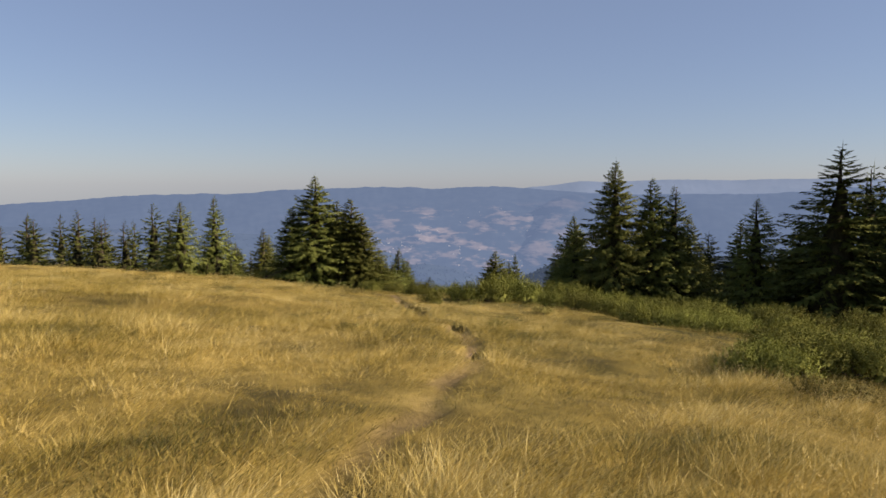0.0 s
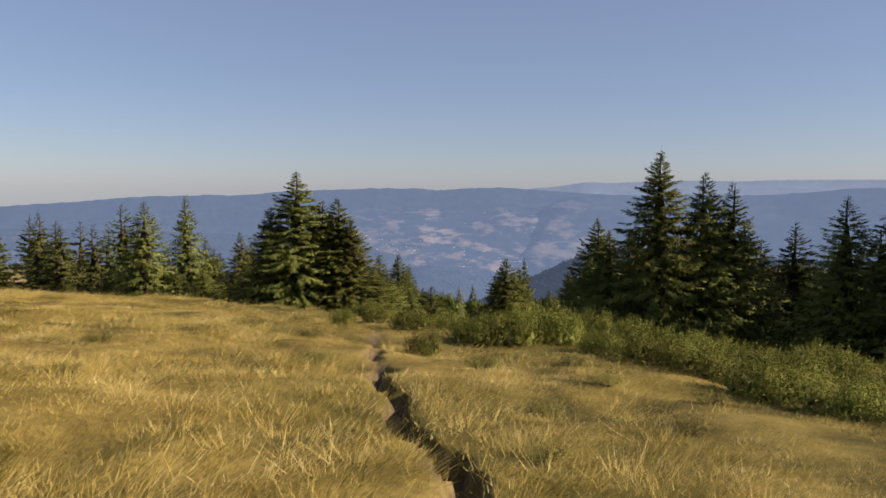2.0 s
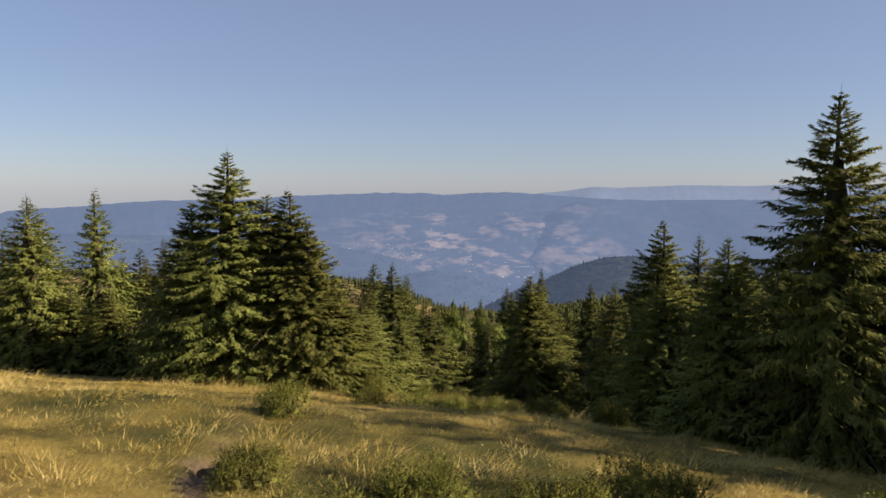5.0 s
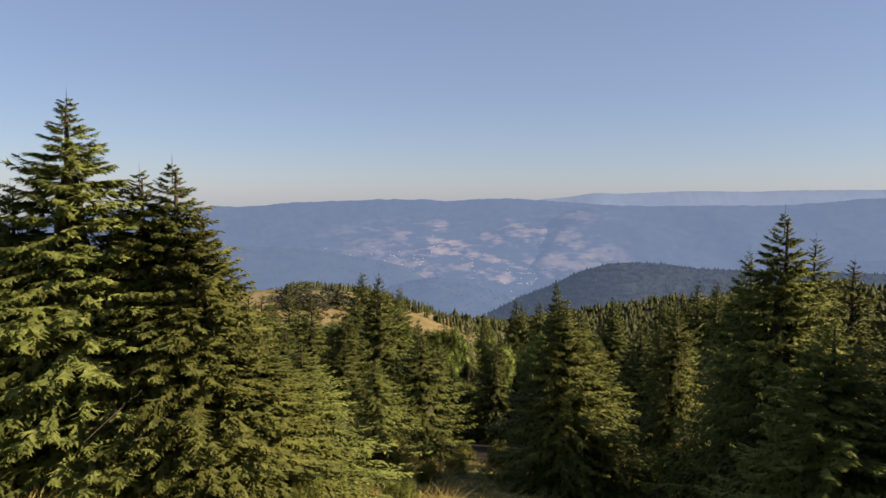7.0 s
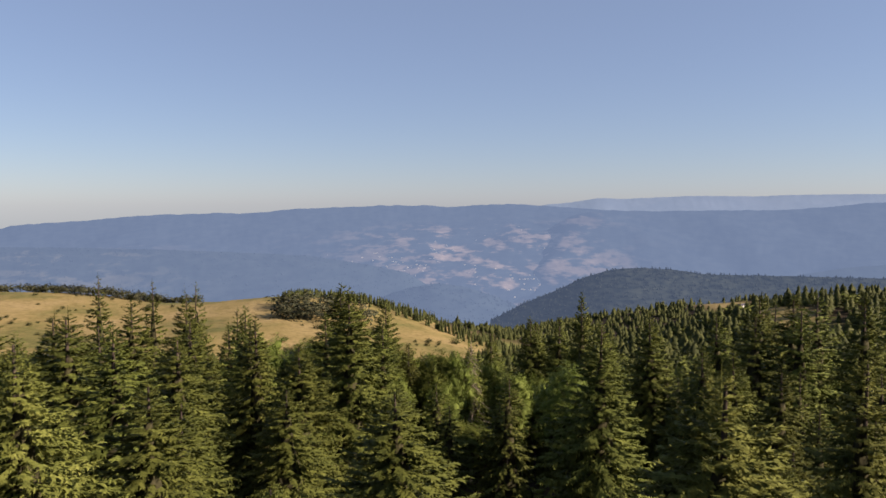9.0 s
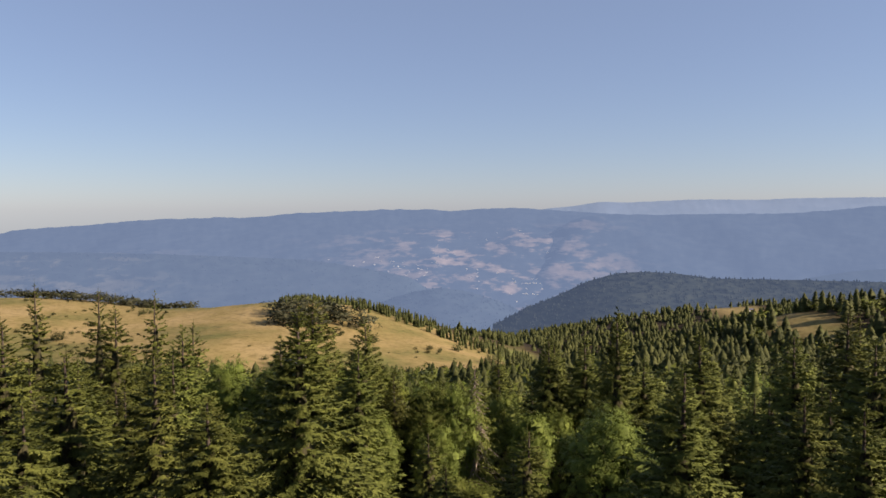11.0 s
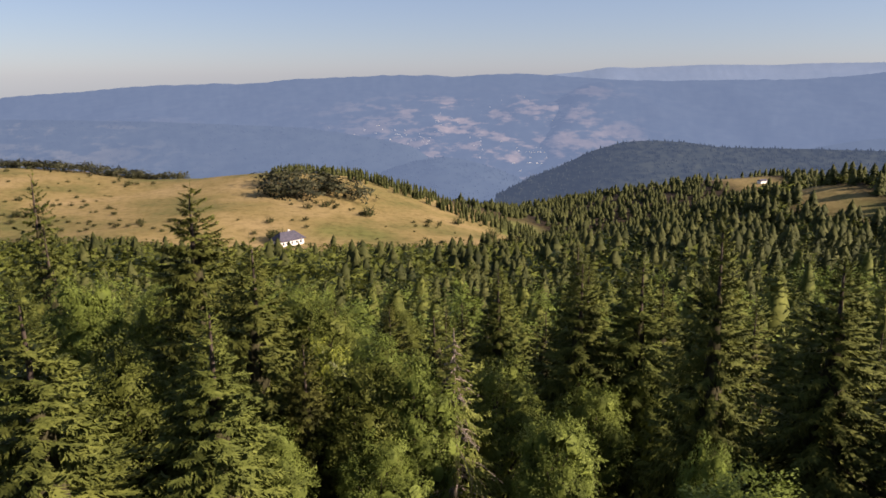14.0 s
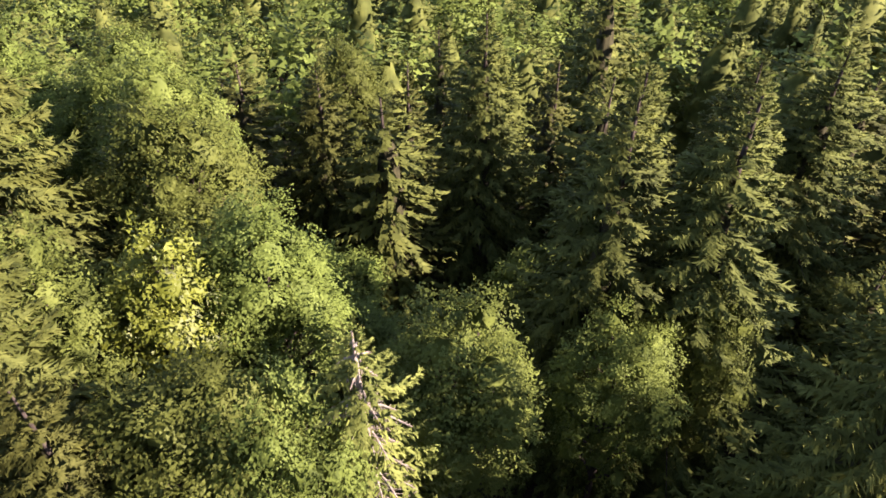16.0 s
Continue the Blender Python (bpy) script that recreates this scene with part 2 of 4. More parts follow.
def trail_depth(x, y):
    """How deep the trodden trail lies under the turf, and how bare it is."""
    off = np.abs(x - trail_x(y))
    half = 0.20 + 0.07 * np.sin(y * 0.8 + 1) + 0.09 * step(23, 29, y)
    bare = (1 - step(half * 0.45, half * 1.2, off)) * step(-4, 1, y) * (1 - step(40, 52, y))
    rut = np.clip((0.52 - 0.2 * step(17, 20, y)) * step(15.3, 15.9, y) * (1 - step(22.6, 24.8, y)) + 0.5 * np.exp(-(((y - 12.8) / 0.75) ** 4)) + 0.32 * np.exp(-(((y - 25.9) / 0.7) ** 4))
                  + 0.30 * np.exp(-(((y - 28.2) / 0.6) ** 4)) + 0.42 * np.exp(-(((y - 38.8) / 0.8) ** 4)) + 0.05, 0, 0.55)
    cut = 1 - step(0.11, 0.20, np.abs(x - trail_x(y) - 0.06) + 0.05 * np.sin(y * 7.1))
    return bare, rut * cut * step(2, 6, y) * (1 - step(40, 46, y))


def ground_z(x, y):
    return land(x, y) - trail_depth(x, y)[1]


def gz(x, y):
    return float(ground_z(np.array([x]), np.array([y]))[0])


def pasture_mask(x, y):
    """The far hill pasture, and two clearings on the wooded ridge."""
    edge = 452 + 22 * np.sin(x * 0.021 + 1) + 0.10 * (x + 100) + 10 * np.sin(x * 0.07)
    right = 56 + 8 * np.sin(y * 0.03) - 0.04 * (y - 520)
    hill = step(0, 6, y - edge) * (1 - step(0, 14, x - right)) * (1 - step(700, 730, y))
    glade = 1 - step(0.8, 1.1, np.hypot((x - 168) / 14, (y - 428) / 40))
    knoll = 1 - step(0.8, 1.1, np.hypot((x - 312) / 34, (y - 900) / 75))
    return np.clip(hill + glade + knoll, 0, 1)


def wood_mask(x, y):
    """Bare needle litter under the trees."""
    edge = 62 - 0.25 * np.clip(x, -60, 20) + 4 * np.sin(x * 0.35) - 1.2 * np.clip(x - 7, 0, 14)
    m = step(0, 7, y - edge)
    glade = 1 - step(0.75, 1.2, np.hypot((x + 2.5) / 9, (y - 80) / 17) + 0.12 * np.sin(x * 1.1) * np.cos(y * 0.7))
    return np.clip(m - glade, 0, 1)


def axis(dense, far_lo, far_hi, grow):
    """Grid lines: the dense ones, then ever wider to both sides."""
    out = list(dense)
    d, v = dense[-1] - dense[-2], dense[-1]
    while v < far_hi:
        d *= grow
        v += d
        out.append(v)
    d, v = dense[1] - dense[0], dense[0]
    while v > far_lo:
        d *= grow
        v -= d
        out.insert(0, v)
    return np.array(out)


def build_ground():
    xs = axis(np.r_[np.arange(-12, -4, 0.4), np.arange(-4, 2.2, 0.11), np.arange(2.2, 12, 0.4)], -4800, 4800, 1.10)
    ys = axis(np.r_[np.arange(-2, 40, 0.23), np.arange(40, 66, 0.5)], -4800, 4800, 1.055)
    X, Y = np.meshgrid(xs, ys)
    Z = ground_z(X, Y)
    n, m = len(ys), len(xs)
    i = (np.arange(n - 1)[:, None] * m + np.arange(m - 1)[None]).ravel()
    me = raw_mesh("ground", np.stack([X, Y, Z], -1), np.stack([i, i + 1, i + m + 1, i + m], 1), M_GROUND, True)
    bare, cut = trail_depth(X, Y)
    p = pasture_mask(X, Y) * (Y > 300)
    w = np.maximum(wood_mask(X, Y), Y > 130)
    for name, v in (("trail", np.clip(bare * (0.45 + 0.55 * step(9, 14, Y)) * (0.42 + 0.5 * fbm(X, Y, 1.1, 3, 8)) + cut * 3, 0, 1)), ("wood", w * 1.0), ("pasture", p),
                    ("lush", np.clip(1 - step(0.5, 1.2, np.hypot((X - 46) / 24, (Y - 640) / 60)) + 0.6 * (1 - step(0.5, 1.2, np.hypot((X + 62) / 26, (Y - 512) / 16))), 0, 1))):
        a = me.attributes.new(name, "FLOAT", "POINT")
        a.data.foreach_set("value", np.asarray(v, np.float32).ravel())
    tagged(new("ground", me), "rough mountain meadow falling away to wooded slopes and pasture", "ground", kind="structure")


build_ground()

# ---------------------------------------------------------------- far ridges


def ridge_material(name, wood, shade, field, haze_glow, haze_glow_share, field_share, scale):
    """Woods and fields, with haze from miles of air painted as tint and emission."""
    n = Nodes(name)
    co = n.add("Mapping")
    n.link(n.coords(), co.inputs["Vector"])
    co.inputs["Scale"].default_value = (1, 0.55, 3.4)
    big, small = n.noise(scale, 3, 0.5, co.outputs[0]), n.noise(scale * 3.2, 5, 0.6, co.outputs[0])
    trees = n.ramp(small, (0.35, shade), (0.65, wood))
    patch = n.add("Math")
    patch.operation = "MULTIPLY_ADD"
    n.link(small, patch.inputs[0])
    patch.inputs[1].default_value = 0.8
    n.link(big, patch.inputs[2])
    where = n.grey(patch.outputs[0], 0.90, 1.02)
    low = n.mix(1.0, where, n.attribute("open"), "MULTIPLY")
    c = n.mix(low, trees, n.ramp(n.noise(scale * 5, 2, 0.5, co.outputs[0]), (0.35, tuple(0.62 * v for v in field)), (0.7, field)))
    n.b.inputs["Emission Color"].default_value = (*haze_glow, 1)
    n.b.inputs["Emission Strength"].default_value = haze_glow_share
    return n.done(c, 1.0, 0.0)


def ridge(name, label, material, dist, skyline, foot, depth, rough=6.0, opens=None):
    """A ridge as a slope. skyline: (degrees to the right, degrees up); foot: metres above sea of this scene; depth: how far it runs towards us."""
    az = np.radians(np.arange(skyline[0][0], skyline[-1][0], 0.12))
    el = np.interp(np.degrees(az), [s[0] for s in skyline], [s[1] for s in skyline])
    el = np.stack([np.interp(az + d, az, el) for d in np.radians((-0.5, -0.25, 0, 0.25, 0.5))]).mean(0)
    k = 34
    s = np.linspace(0, 1, k)[:, None]
    top = -3 + np.tan(np.radians(el)) * dist
    r = dist - s * depth
    shape = s ** 0.8
    z = top * (1 - shape) + foot * shape
    X, Y = r * np.sin(az)[None] / np.cos(az)[None] + 2, r * np.ones_like(az)[None] + 95
    bell = np.sin(np.pi * np.clip(s * 1.04, 0, 1)) ** 0.7
    gully = np.abs(fbm(X, Y * 0.7, dist * 0.14, 4, dist % 7, 0.45))
    z = z - rough * 2.2 * (gully - 0.35) * bell + rough * 2.2 * fbm(X, Y, dist * 0.16, 2, 3) * bell + rough * 0.16 * fbm(X, Y, dist * 0.012, 2, 5) + 0.00022 * dist * fbm(X, Y, dist * 0.005, 2, 6)
    m = len(az)
    i = (np.arange(k - 1)[:, None] * m + np.arange(m - 1)[None]).ravel()
    me = raw_mesh(name, np.stack([X, Y, z], -1), np.stack([i, i + m, i + m + 1, i + 1], 1), material, True)
    a = me.attributes.new("open", "FLOAT", "POINT")
    v = opens(np.degrees(az)[None] + 0 * s, s + 0 * az[None]) if opens else 0 * X
    a.data.foreach_set("value", np.asarray(v, np.float32).ravel())
    tagged(new(name, me), label, "mountain ridge", kind="structure")
    return X, Y, z, np.degrees(az), s


# blue of the haze, painted onto the ridges as a constant glow
HAZE_BLUE = (0.205, 0.293, 0.45)
M_R1 = ridge_material("haze_pale_far_range", (0.094, 0.121, 0.174), (0.080, 0.107, 0.161), (0.134, 0.134, 0.134), (0.28, 0.375, 0.48), 0.225, 0, 0.002)
M_R2 = ridge_material("hazy_massif", (0.021, 0.028, 0.035), (0.013, 0.019, 0.027), (0.168, 0.131, 0.104), HAZE_BLUE, 0.34, 0.5, 0.0045)
M_R4 = ridge_material("hazy_wooded_spur", (0.023, 0.032, 0.039), (0.015, 0.022, 0.030), (0.147, 0.134, 0.101), HAZE_BLUE, 0.30, 0, 0.006)
M_R6 = ridge_material("hazy_wooded_hill", (0.030, 0.036, 0.030), (0.009, 0.013, 0.015), (0.134, 0.107, 0.067), HAZE_BLUE, 0.13, 0, 0.014)

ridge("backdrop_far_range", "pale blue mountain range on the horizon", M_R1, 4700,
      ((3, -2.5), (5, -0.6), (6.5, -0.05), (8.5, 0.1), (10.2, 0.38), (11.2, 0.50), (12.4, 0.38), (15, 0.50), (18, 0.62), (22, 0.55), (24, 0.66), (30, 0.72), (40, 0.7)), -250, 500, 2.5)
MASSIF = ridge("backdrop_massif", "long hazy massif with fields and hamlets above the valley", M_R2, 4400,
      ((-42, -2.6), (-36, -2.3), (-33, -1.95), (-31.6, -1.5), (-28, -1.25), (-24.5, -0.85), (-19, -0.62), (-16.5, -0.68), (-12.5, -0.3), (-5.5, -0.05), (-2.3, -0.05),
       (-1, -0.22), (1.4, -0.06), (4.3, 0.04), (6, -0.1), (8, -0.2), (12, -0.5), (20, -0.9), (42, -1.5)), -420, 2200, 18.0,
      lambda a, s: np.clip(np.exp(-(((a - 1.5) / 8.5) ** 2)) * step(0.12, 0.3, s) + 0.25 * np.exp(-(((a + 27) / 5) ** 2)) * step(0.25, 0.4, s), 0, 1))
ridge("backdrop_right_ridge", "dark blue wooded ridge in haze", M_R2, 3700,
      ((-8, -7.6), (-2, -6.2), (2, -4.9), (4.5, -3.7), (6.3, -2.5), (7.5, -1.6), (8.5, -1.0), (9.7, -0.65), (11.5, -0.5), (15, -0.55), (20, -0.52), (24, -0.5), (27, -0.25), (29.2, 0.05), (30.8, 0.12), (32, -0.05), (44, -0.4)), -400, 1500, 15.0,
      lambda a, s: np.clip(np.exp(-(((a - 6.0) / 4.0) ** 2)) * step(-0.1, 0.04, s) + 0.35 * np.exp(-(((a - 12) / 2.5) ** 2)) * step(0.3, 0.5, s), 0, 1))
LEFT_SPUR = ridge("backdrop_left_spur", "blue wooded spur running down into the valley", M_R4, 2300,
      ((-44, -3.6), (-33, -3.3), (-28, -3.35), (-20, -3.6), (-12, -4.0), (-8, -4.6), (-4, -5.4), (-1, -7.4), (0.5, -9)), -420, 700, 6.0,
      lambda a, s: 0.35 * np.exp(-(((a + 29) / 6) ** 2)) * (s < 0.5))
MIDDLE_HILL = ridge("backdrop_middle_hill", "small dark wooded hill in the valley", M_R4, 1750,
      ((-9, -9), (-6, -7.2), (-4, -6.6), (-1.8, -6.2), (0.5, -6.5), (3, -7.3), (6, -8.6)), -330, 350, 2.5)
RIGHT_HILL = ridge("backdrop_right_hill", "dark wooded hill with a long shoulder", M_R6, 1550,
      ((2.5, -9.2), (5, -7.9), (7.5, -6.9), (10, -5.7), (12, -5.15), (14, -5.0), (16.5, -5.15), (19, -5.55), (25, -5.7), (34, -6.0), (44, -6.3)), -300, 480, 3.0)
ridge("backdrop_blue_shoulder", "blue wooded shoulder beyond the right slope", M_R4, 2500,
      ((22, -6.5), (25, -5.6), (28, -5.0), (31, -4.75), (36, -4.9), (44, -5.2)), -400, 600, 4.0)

# ---------------------------------------------------------------- trees


def feathers(base, way, side, length, width):
    """Slim leaves or needle tufts, a little bent down at the tip."""
    w = side * (width * 0.45)[:, None]
    tip = base + way * length[:, None] - np.array([0, 0, 1]) * (length * 0.12)[:, None]
    return np.stack([base - w, base + w, tip], 1).reshape(-1, 3), np.arange(3 * len(base)).reshape(-1, 3)


def outward(v, lift=0.4):
    """Away from the stem and a little up."""
    r = np.linalg.norm(v[:, :2], axis=1) + 1e-6
    return unit(np.c_[v[:, :2] / r[:, None], np.full(len(v), lift)])


def unit(v):
    return v / (np.linalg.norm(v, axis=-1, keepdims=True) + 1e-9)


def spruce_crown(rng, H, R, boughs, twigs, subs, low=0.04, power=0.85, droop=0.30, wide=0.0034, core=0.30, comb=0.9, gap=0.1, cap=0.16, knots=(9, 12)):
    """Whorls of sagging boughs with upturned ends; each bough is a frond of side twigs that hang like a comb."""
    f = (np.arange(boughs) + rng.random(boughs)) / boughs
    h = low + (0.985 - low) * (1 - (1 - f) ** 0.86)
    step_h = 0.036
    h = np.where(rng.random(boughs) < 0.2, np.round(h / step_h) * step_h, h) + rng.normal(0, 0.004, boughs)
    h = np.clip(h, low, 0.992)
    az = np.arange(boughs) * 2.39996 + rng.normal(0, 0.3, boughs)
    lump = 1 + 0.10 * np.sin(az + 3 * h + rng.random() * 6.28) + 0.12 * np.sin(2 * az + 11 * h + rng.random() * 6)
    L = R * (1 - h) ** power * lump * rng.uniform(0.72, 1.12, boughs) * (1 - 0.35 * np.clip((low + 0.1 - h) / 0.1, 0, 1)) * (1 - 0.68 * np.exp((h - 1) / 0.12)) + 0.006 * H
    L *= np.where(rng.random(boughs) < gap, rng.uniform(0.4, 0.7, boughs), 1)
    rise = np.interp(h, (0, 0.3, 0.6, 0.85, 1), (-0.28, -0.10, 0.12, 0.42, 0.85)) + rng.normal(0, 0.17, boughs)
    sag = droop * (1.15 - h) * rng.uniform(0.7, 1.5, boughs)

    def height(s):
        return rise[:, None] * s - sag[:, None] * (1.5 * s ** 1.3 - 0.95 * s ** 3)

    per = 2 * twigs + 1
    s = np.clip(np.tile(np.r_[np.repeat(np.linspace(0.16, 0.97, twigs) ** 0.72, 2), 0.94], (boughs, 1)) + rng.normal(0, 0.025, (boughs, per)), 0.06, 1)
    hand = np.tile(np.r_[np.tile([1.0, -1.0], twigs), 0.0], (boughs, 1))
    bend = rng.normal(0, 0.10, boughs)[:, None] * s
    ca, sa = np.cos(az[:, None] + bend), np.sin(az[:, None] + bend)
    run = s * L[:, None]
    root = np.stack([run * ca, run * sa, h[:, None] * H + L[:, None] * height(s)], -1)
    slope = (height(s + 0.05) - height(s - 0.05)) / 0.1
    length = (0.25 * L[:, None] * np.clip(1.10 - s, 0.1, 1) ** 0.8 * np.clip(0.35 + 2.6 * s, 0, 1) + 0.010 * H * np.clip((1 - h)[:, None] / 0.18, 0.45, 1)) * rng.uniform(0.6, 1.25, (boughs, per))
    turn = hand * (0.85 - 0.5 * s) * rng.uniform(0.6, 1.25, (boughs, per))
    fall = comb * (1.12 - h[:, None]) * rng.uniform(-0.2, 2.4, (boughs, per)) * (np.abs(hand) * 0.9 + 0.1)
    way = unit(np.stack([np.cos(az[:, None] + bend + turn), np.sin(az[:, None] + bend + turn), 0.8 * slope - fall + rng.normal(0, 0.10, (boughs, per))], -1))
    root, way, length = root.reshape(-1, 3), way.reshape(-1, 3), length.ravel()
    n = len(root)
    side = unit(np.cross(way, np.array([0, 0, 1.0]) + rng.normal(0, 0.5, (n, 3))))
    half = np.minimum(wide * H * rng.uniform(0.75, 1.3, n), cap * length) + 0.03 * length
    tris = [root - side * half[:, None], root + side * half[:, None], root + way * length[:, None]]
    for k in range(subs):
        u = 0.10 + 0.75 * (k + rng.random(n) * 0.6) / subs
        sg = 1.0 if k % 2 else -1.0
        w2 = unit(way * 0.8 + side * (sg * rng.uniform(0.45, 0.85, n))[:, None] + rng.normal(0, 0.12, (n, 3)) - np.array([0, 0, 1]) * (comb * rng.uniform(0, 0.45, n))[:, None])
        l2 = length * (1.05 - u) * rng.uniform(0.4, 0.75, n) + np.minimum(0.006 * H, 0.4 * length)
        b = root + way * (length * u)[:, None]
        s2 = unit(np.cross(w2, np.array([0, 0, 1.0]) + rng.normal(0, 0.5, (n, 3)))) * (0.8 * half)[:, None]
        tris += [b - s2, b + s2, b + w2 * l2[:, None]]
    v = np.stack(tris, 1).reshape(-1, 3)
    t = np.arange(len(v)).reshape(-1, 3)
    # the leader, and an opaque core added inside the crown to block light
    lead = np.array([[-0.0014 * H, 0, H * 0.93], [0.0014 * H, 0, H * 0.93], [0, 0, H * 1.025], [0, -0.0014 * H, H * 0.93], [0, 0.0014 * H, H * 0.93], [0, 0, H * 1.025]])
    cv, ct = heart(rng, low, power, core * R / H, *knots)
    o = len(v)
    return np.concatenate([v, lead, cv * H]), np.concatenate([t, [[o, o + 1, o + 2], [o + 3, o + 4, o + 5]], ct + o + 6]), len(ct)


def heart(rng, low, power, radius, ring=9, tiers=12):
    """Light-blocking core of a crown one metre high: an uneven, knotted cone."""
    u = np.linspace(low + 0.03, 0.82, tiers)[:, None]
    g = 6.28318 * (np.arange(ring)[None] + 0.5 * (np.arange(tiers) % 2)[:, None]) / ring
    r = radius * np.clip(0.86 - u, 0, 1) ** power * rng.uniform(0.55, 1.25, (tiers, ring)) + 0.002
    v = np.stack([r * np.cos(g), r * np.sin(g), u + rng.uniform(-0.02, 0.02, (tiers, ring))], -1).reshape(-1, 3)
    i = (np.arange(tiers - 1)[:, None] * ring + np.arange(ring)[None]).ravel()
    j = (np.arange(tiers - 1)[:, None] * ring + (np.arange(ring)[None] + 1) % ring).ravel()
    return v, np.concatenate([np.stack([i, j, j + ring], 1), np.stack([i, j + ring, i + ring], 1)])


def skirts(rng, ring, tiers, low=0.02, power=0.65, radius=0.22):
    """Ragged skirts of boughs one above the other, for a tree one metre high."""
    tv, tt = [], []
    for a in range(tiers):
        u0 = low + (0.97 - low) * (a / tiers) ** 0.92
        u1 = min(1.0, u0 + 1.9 * (0.97 - low) / tiers)
        r0 = radius * (1 - u0) ** power + 0.006
        o = len(tv)
        for k in range(ring):
            g = 6.28318 * (k + 0.5 * a + rng.uniform(-0.25, 0.25)) / ring
            r = r0 * (rng.uniform(0.85, 1.3) if k % 2 else rng.uniform(0.4, 0.75))
            tv.append((r * math.cos(g), r * math.sin(g), u0 + rng.uniform(-0.35, 0.25) / tiers - (0.25 / tiers if k % 2 else 0)))
        tv.append((0, 0, u1))
        tt += [(o + k, o + (k + 1) % ring, o + ring) for k in range(ring)]
    return np.array(tv), np.array(tt)


def tube(points, radii, sides=7):
    pts = np.asarray(points, float)
    v, t = [], []
    for i, (p, r) in enumerate(zip(pts, radii)):
        d = unit((pts[min(i + 1, len(pts) - 1)] - pts[max(i - 1, 0)])[None])[0]
        a = unit(np.cross(d, (0.13, 0.97, 0.2))[None])[0]
        b = np.cross(d, a)
        for k in range(sides):
            g = 6.28318 * k / sides
            v.append(p + r * (math.cos(g) * a + math.sin(g) * b))
        if i:
            o = (i - 1) * sides
            for k in range(sides):
                k2 = (k + 1) % sides
                t += [(o + k, o + k2, o + sides + k2), (o + k, o + sides + k2, o + sides + k)]
    return np.array(v), np.array(t)


def joined(pieces):
    v, t, o = [], [], 0
    for a, b in pieces:
        v.append(a)
        t.append(np.asarray(b) + o)
        o += len(a)
    return np.concatenate(v), np.concatenate(t)


def trunk_mesh(rng, H, r, limbs=0, reach=1.0, mat=None, foot=-0.6):
    hs = np.linspace(foot, H * 0.97, 9)
    wob = np.cumsum(rng.normal(0, 0.012 * H / 9, (9, 2)), 0)
    pieces = [tube(np.c_[wob, hs], r * (1 - np.clip(hs / H, 0, 1)) ** 0.85 + 0.012 + 0.35 * r * np.exp(-np.clip(hs, 0, 9) * 2.5))]
    for _ in range(limbs):
        h = rng.uniform(0.05, 0.45) * H
        a, l = rng.uniform(0, 6.28), rng.uniform(0.3, 0.9) * reach
        p0 = np.array([0, 0, h])
        d = np.array([math.cos(a), math.sin(a), rng.uniform(-0.35, 0.15)])
        pieces.append(tube([p0, p0 + d * l * 0.5, p0 + d * l - (0, 0, 0.12 * l)], (0.035, 0.022, 0.008), 4))
    v, t = joined(pieces)
    return raw_mesh("trunk", v, t, mat or M_BARK, True)


def tree_thing(name, trunk, crown, label, category, group, kinds=("trunk", "crown")):
    root = new(name)
    root.empty_display_size = 0.3
    hang(kinds[0], trunk, root)
    hang(kinds[1], crown, root)
    return tagged(root, label, category, group)


def make_spruce(seed, H, R, boughs, twigs, subs, mat=None, label="", group="", limbs=6, **kw):
    rng = np.random.default_rng(seed)
    v, t, inner = spruce_crown(rng, H, R, boughs, twigs, subs, **kw)
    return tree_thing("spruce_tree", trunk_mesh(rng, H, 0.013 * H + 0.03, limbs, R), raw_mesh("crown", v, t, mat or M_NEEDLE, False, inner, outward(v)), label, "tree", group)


def leaf_cloud(rng, lobes, count, size):
    """Leaves on the outside of some overlapping round boughs. lobes: (x, y, z, radius, height radius)."""
    lobes = np.asarray(lobes, float)
    area = lobes[:, 3] ** 2
    sprays = max(len(lobes), count // 14)
    which = rng.choice(len(lobes), sprays, p=area / area.sum())
    d = unit(rng.normal(0, 1, (sprays, 3)))
    d[:, 2] = np.where(d[:, 2] < -0.4, -d[:, 2], d[:, 2])
    q = lobes[which]
    p = q[:, :3] + d * np.stack([q[:, 3], q[:, 3], q[:, 4]], 1) * rng.uniform(0.62, 1.12, sprays)[:, None]
    # each twig end carries a loose, nearly level fan of leaves
    flat = unit(0.5 * d + (0, 0, 0.8) + rng.normal(0, 0.25, (sprays, 3)))
    ahead = unit(d + (0, 0, 0.1) - flat * (d * flat).sum(1, keepdims=True))
    across = np.cross(flat, ahead)
    n = sprays * 14
    rep = lambda m: np.repeat(m, 14, 0)
    u, w = rng.uniform(-1.3, 1.9, n) * size * 1.6, rng.normal(0, 1, n) * size * 1.1
    p = rep(p) + rep(ahead) * u[:, None] + rep(across) * w[:, None] + rng.normal(0, 0.35 * size, (n, 3))
    nrm = unit(rep(flat) + 0.35 * rep(d) + rng.normal(0, 0.25, (n, 3)))
    way = unit(rep(ahead) + rep(across) * rng.normal(0, 0.9, n)[:, None] + rng.normal(0, 0.25, (n, 3)))
    side = unit(np.cross(nrm, way))
    length = size * rng.uniform(0.6, 1.3, n)
    k = side * (0.38 * length)[:, None]
    v = np.stack([p - k, p + k, p + way * length[:, None]], 1).reshape(-1, 3)
    return v, np.arange(3 * n).reshape(-1, 3), np.repeat(unit(rep(d) + (0, 0, 0.35)), 3, 0)


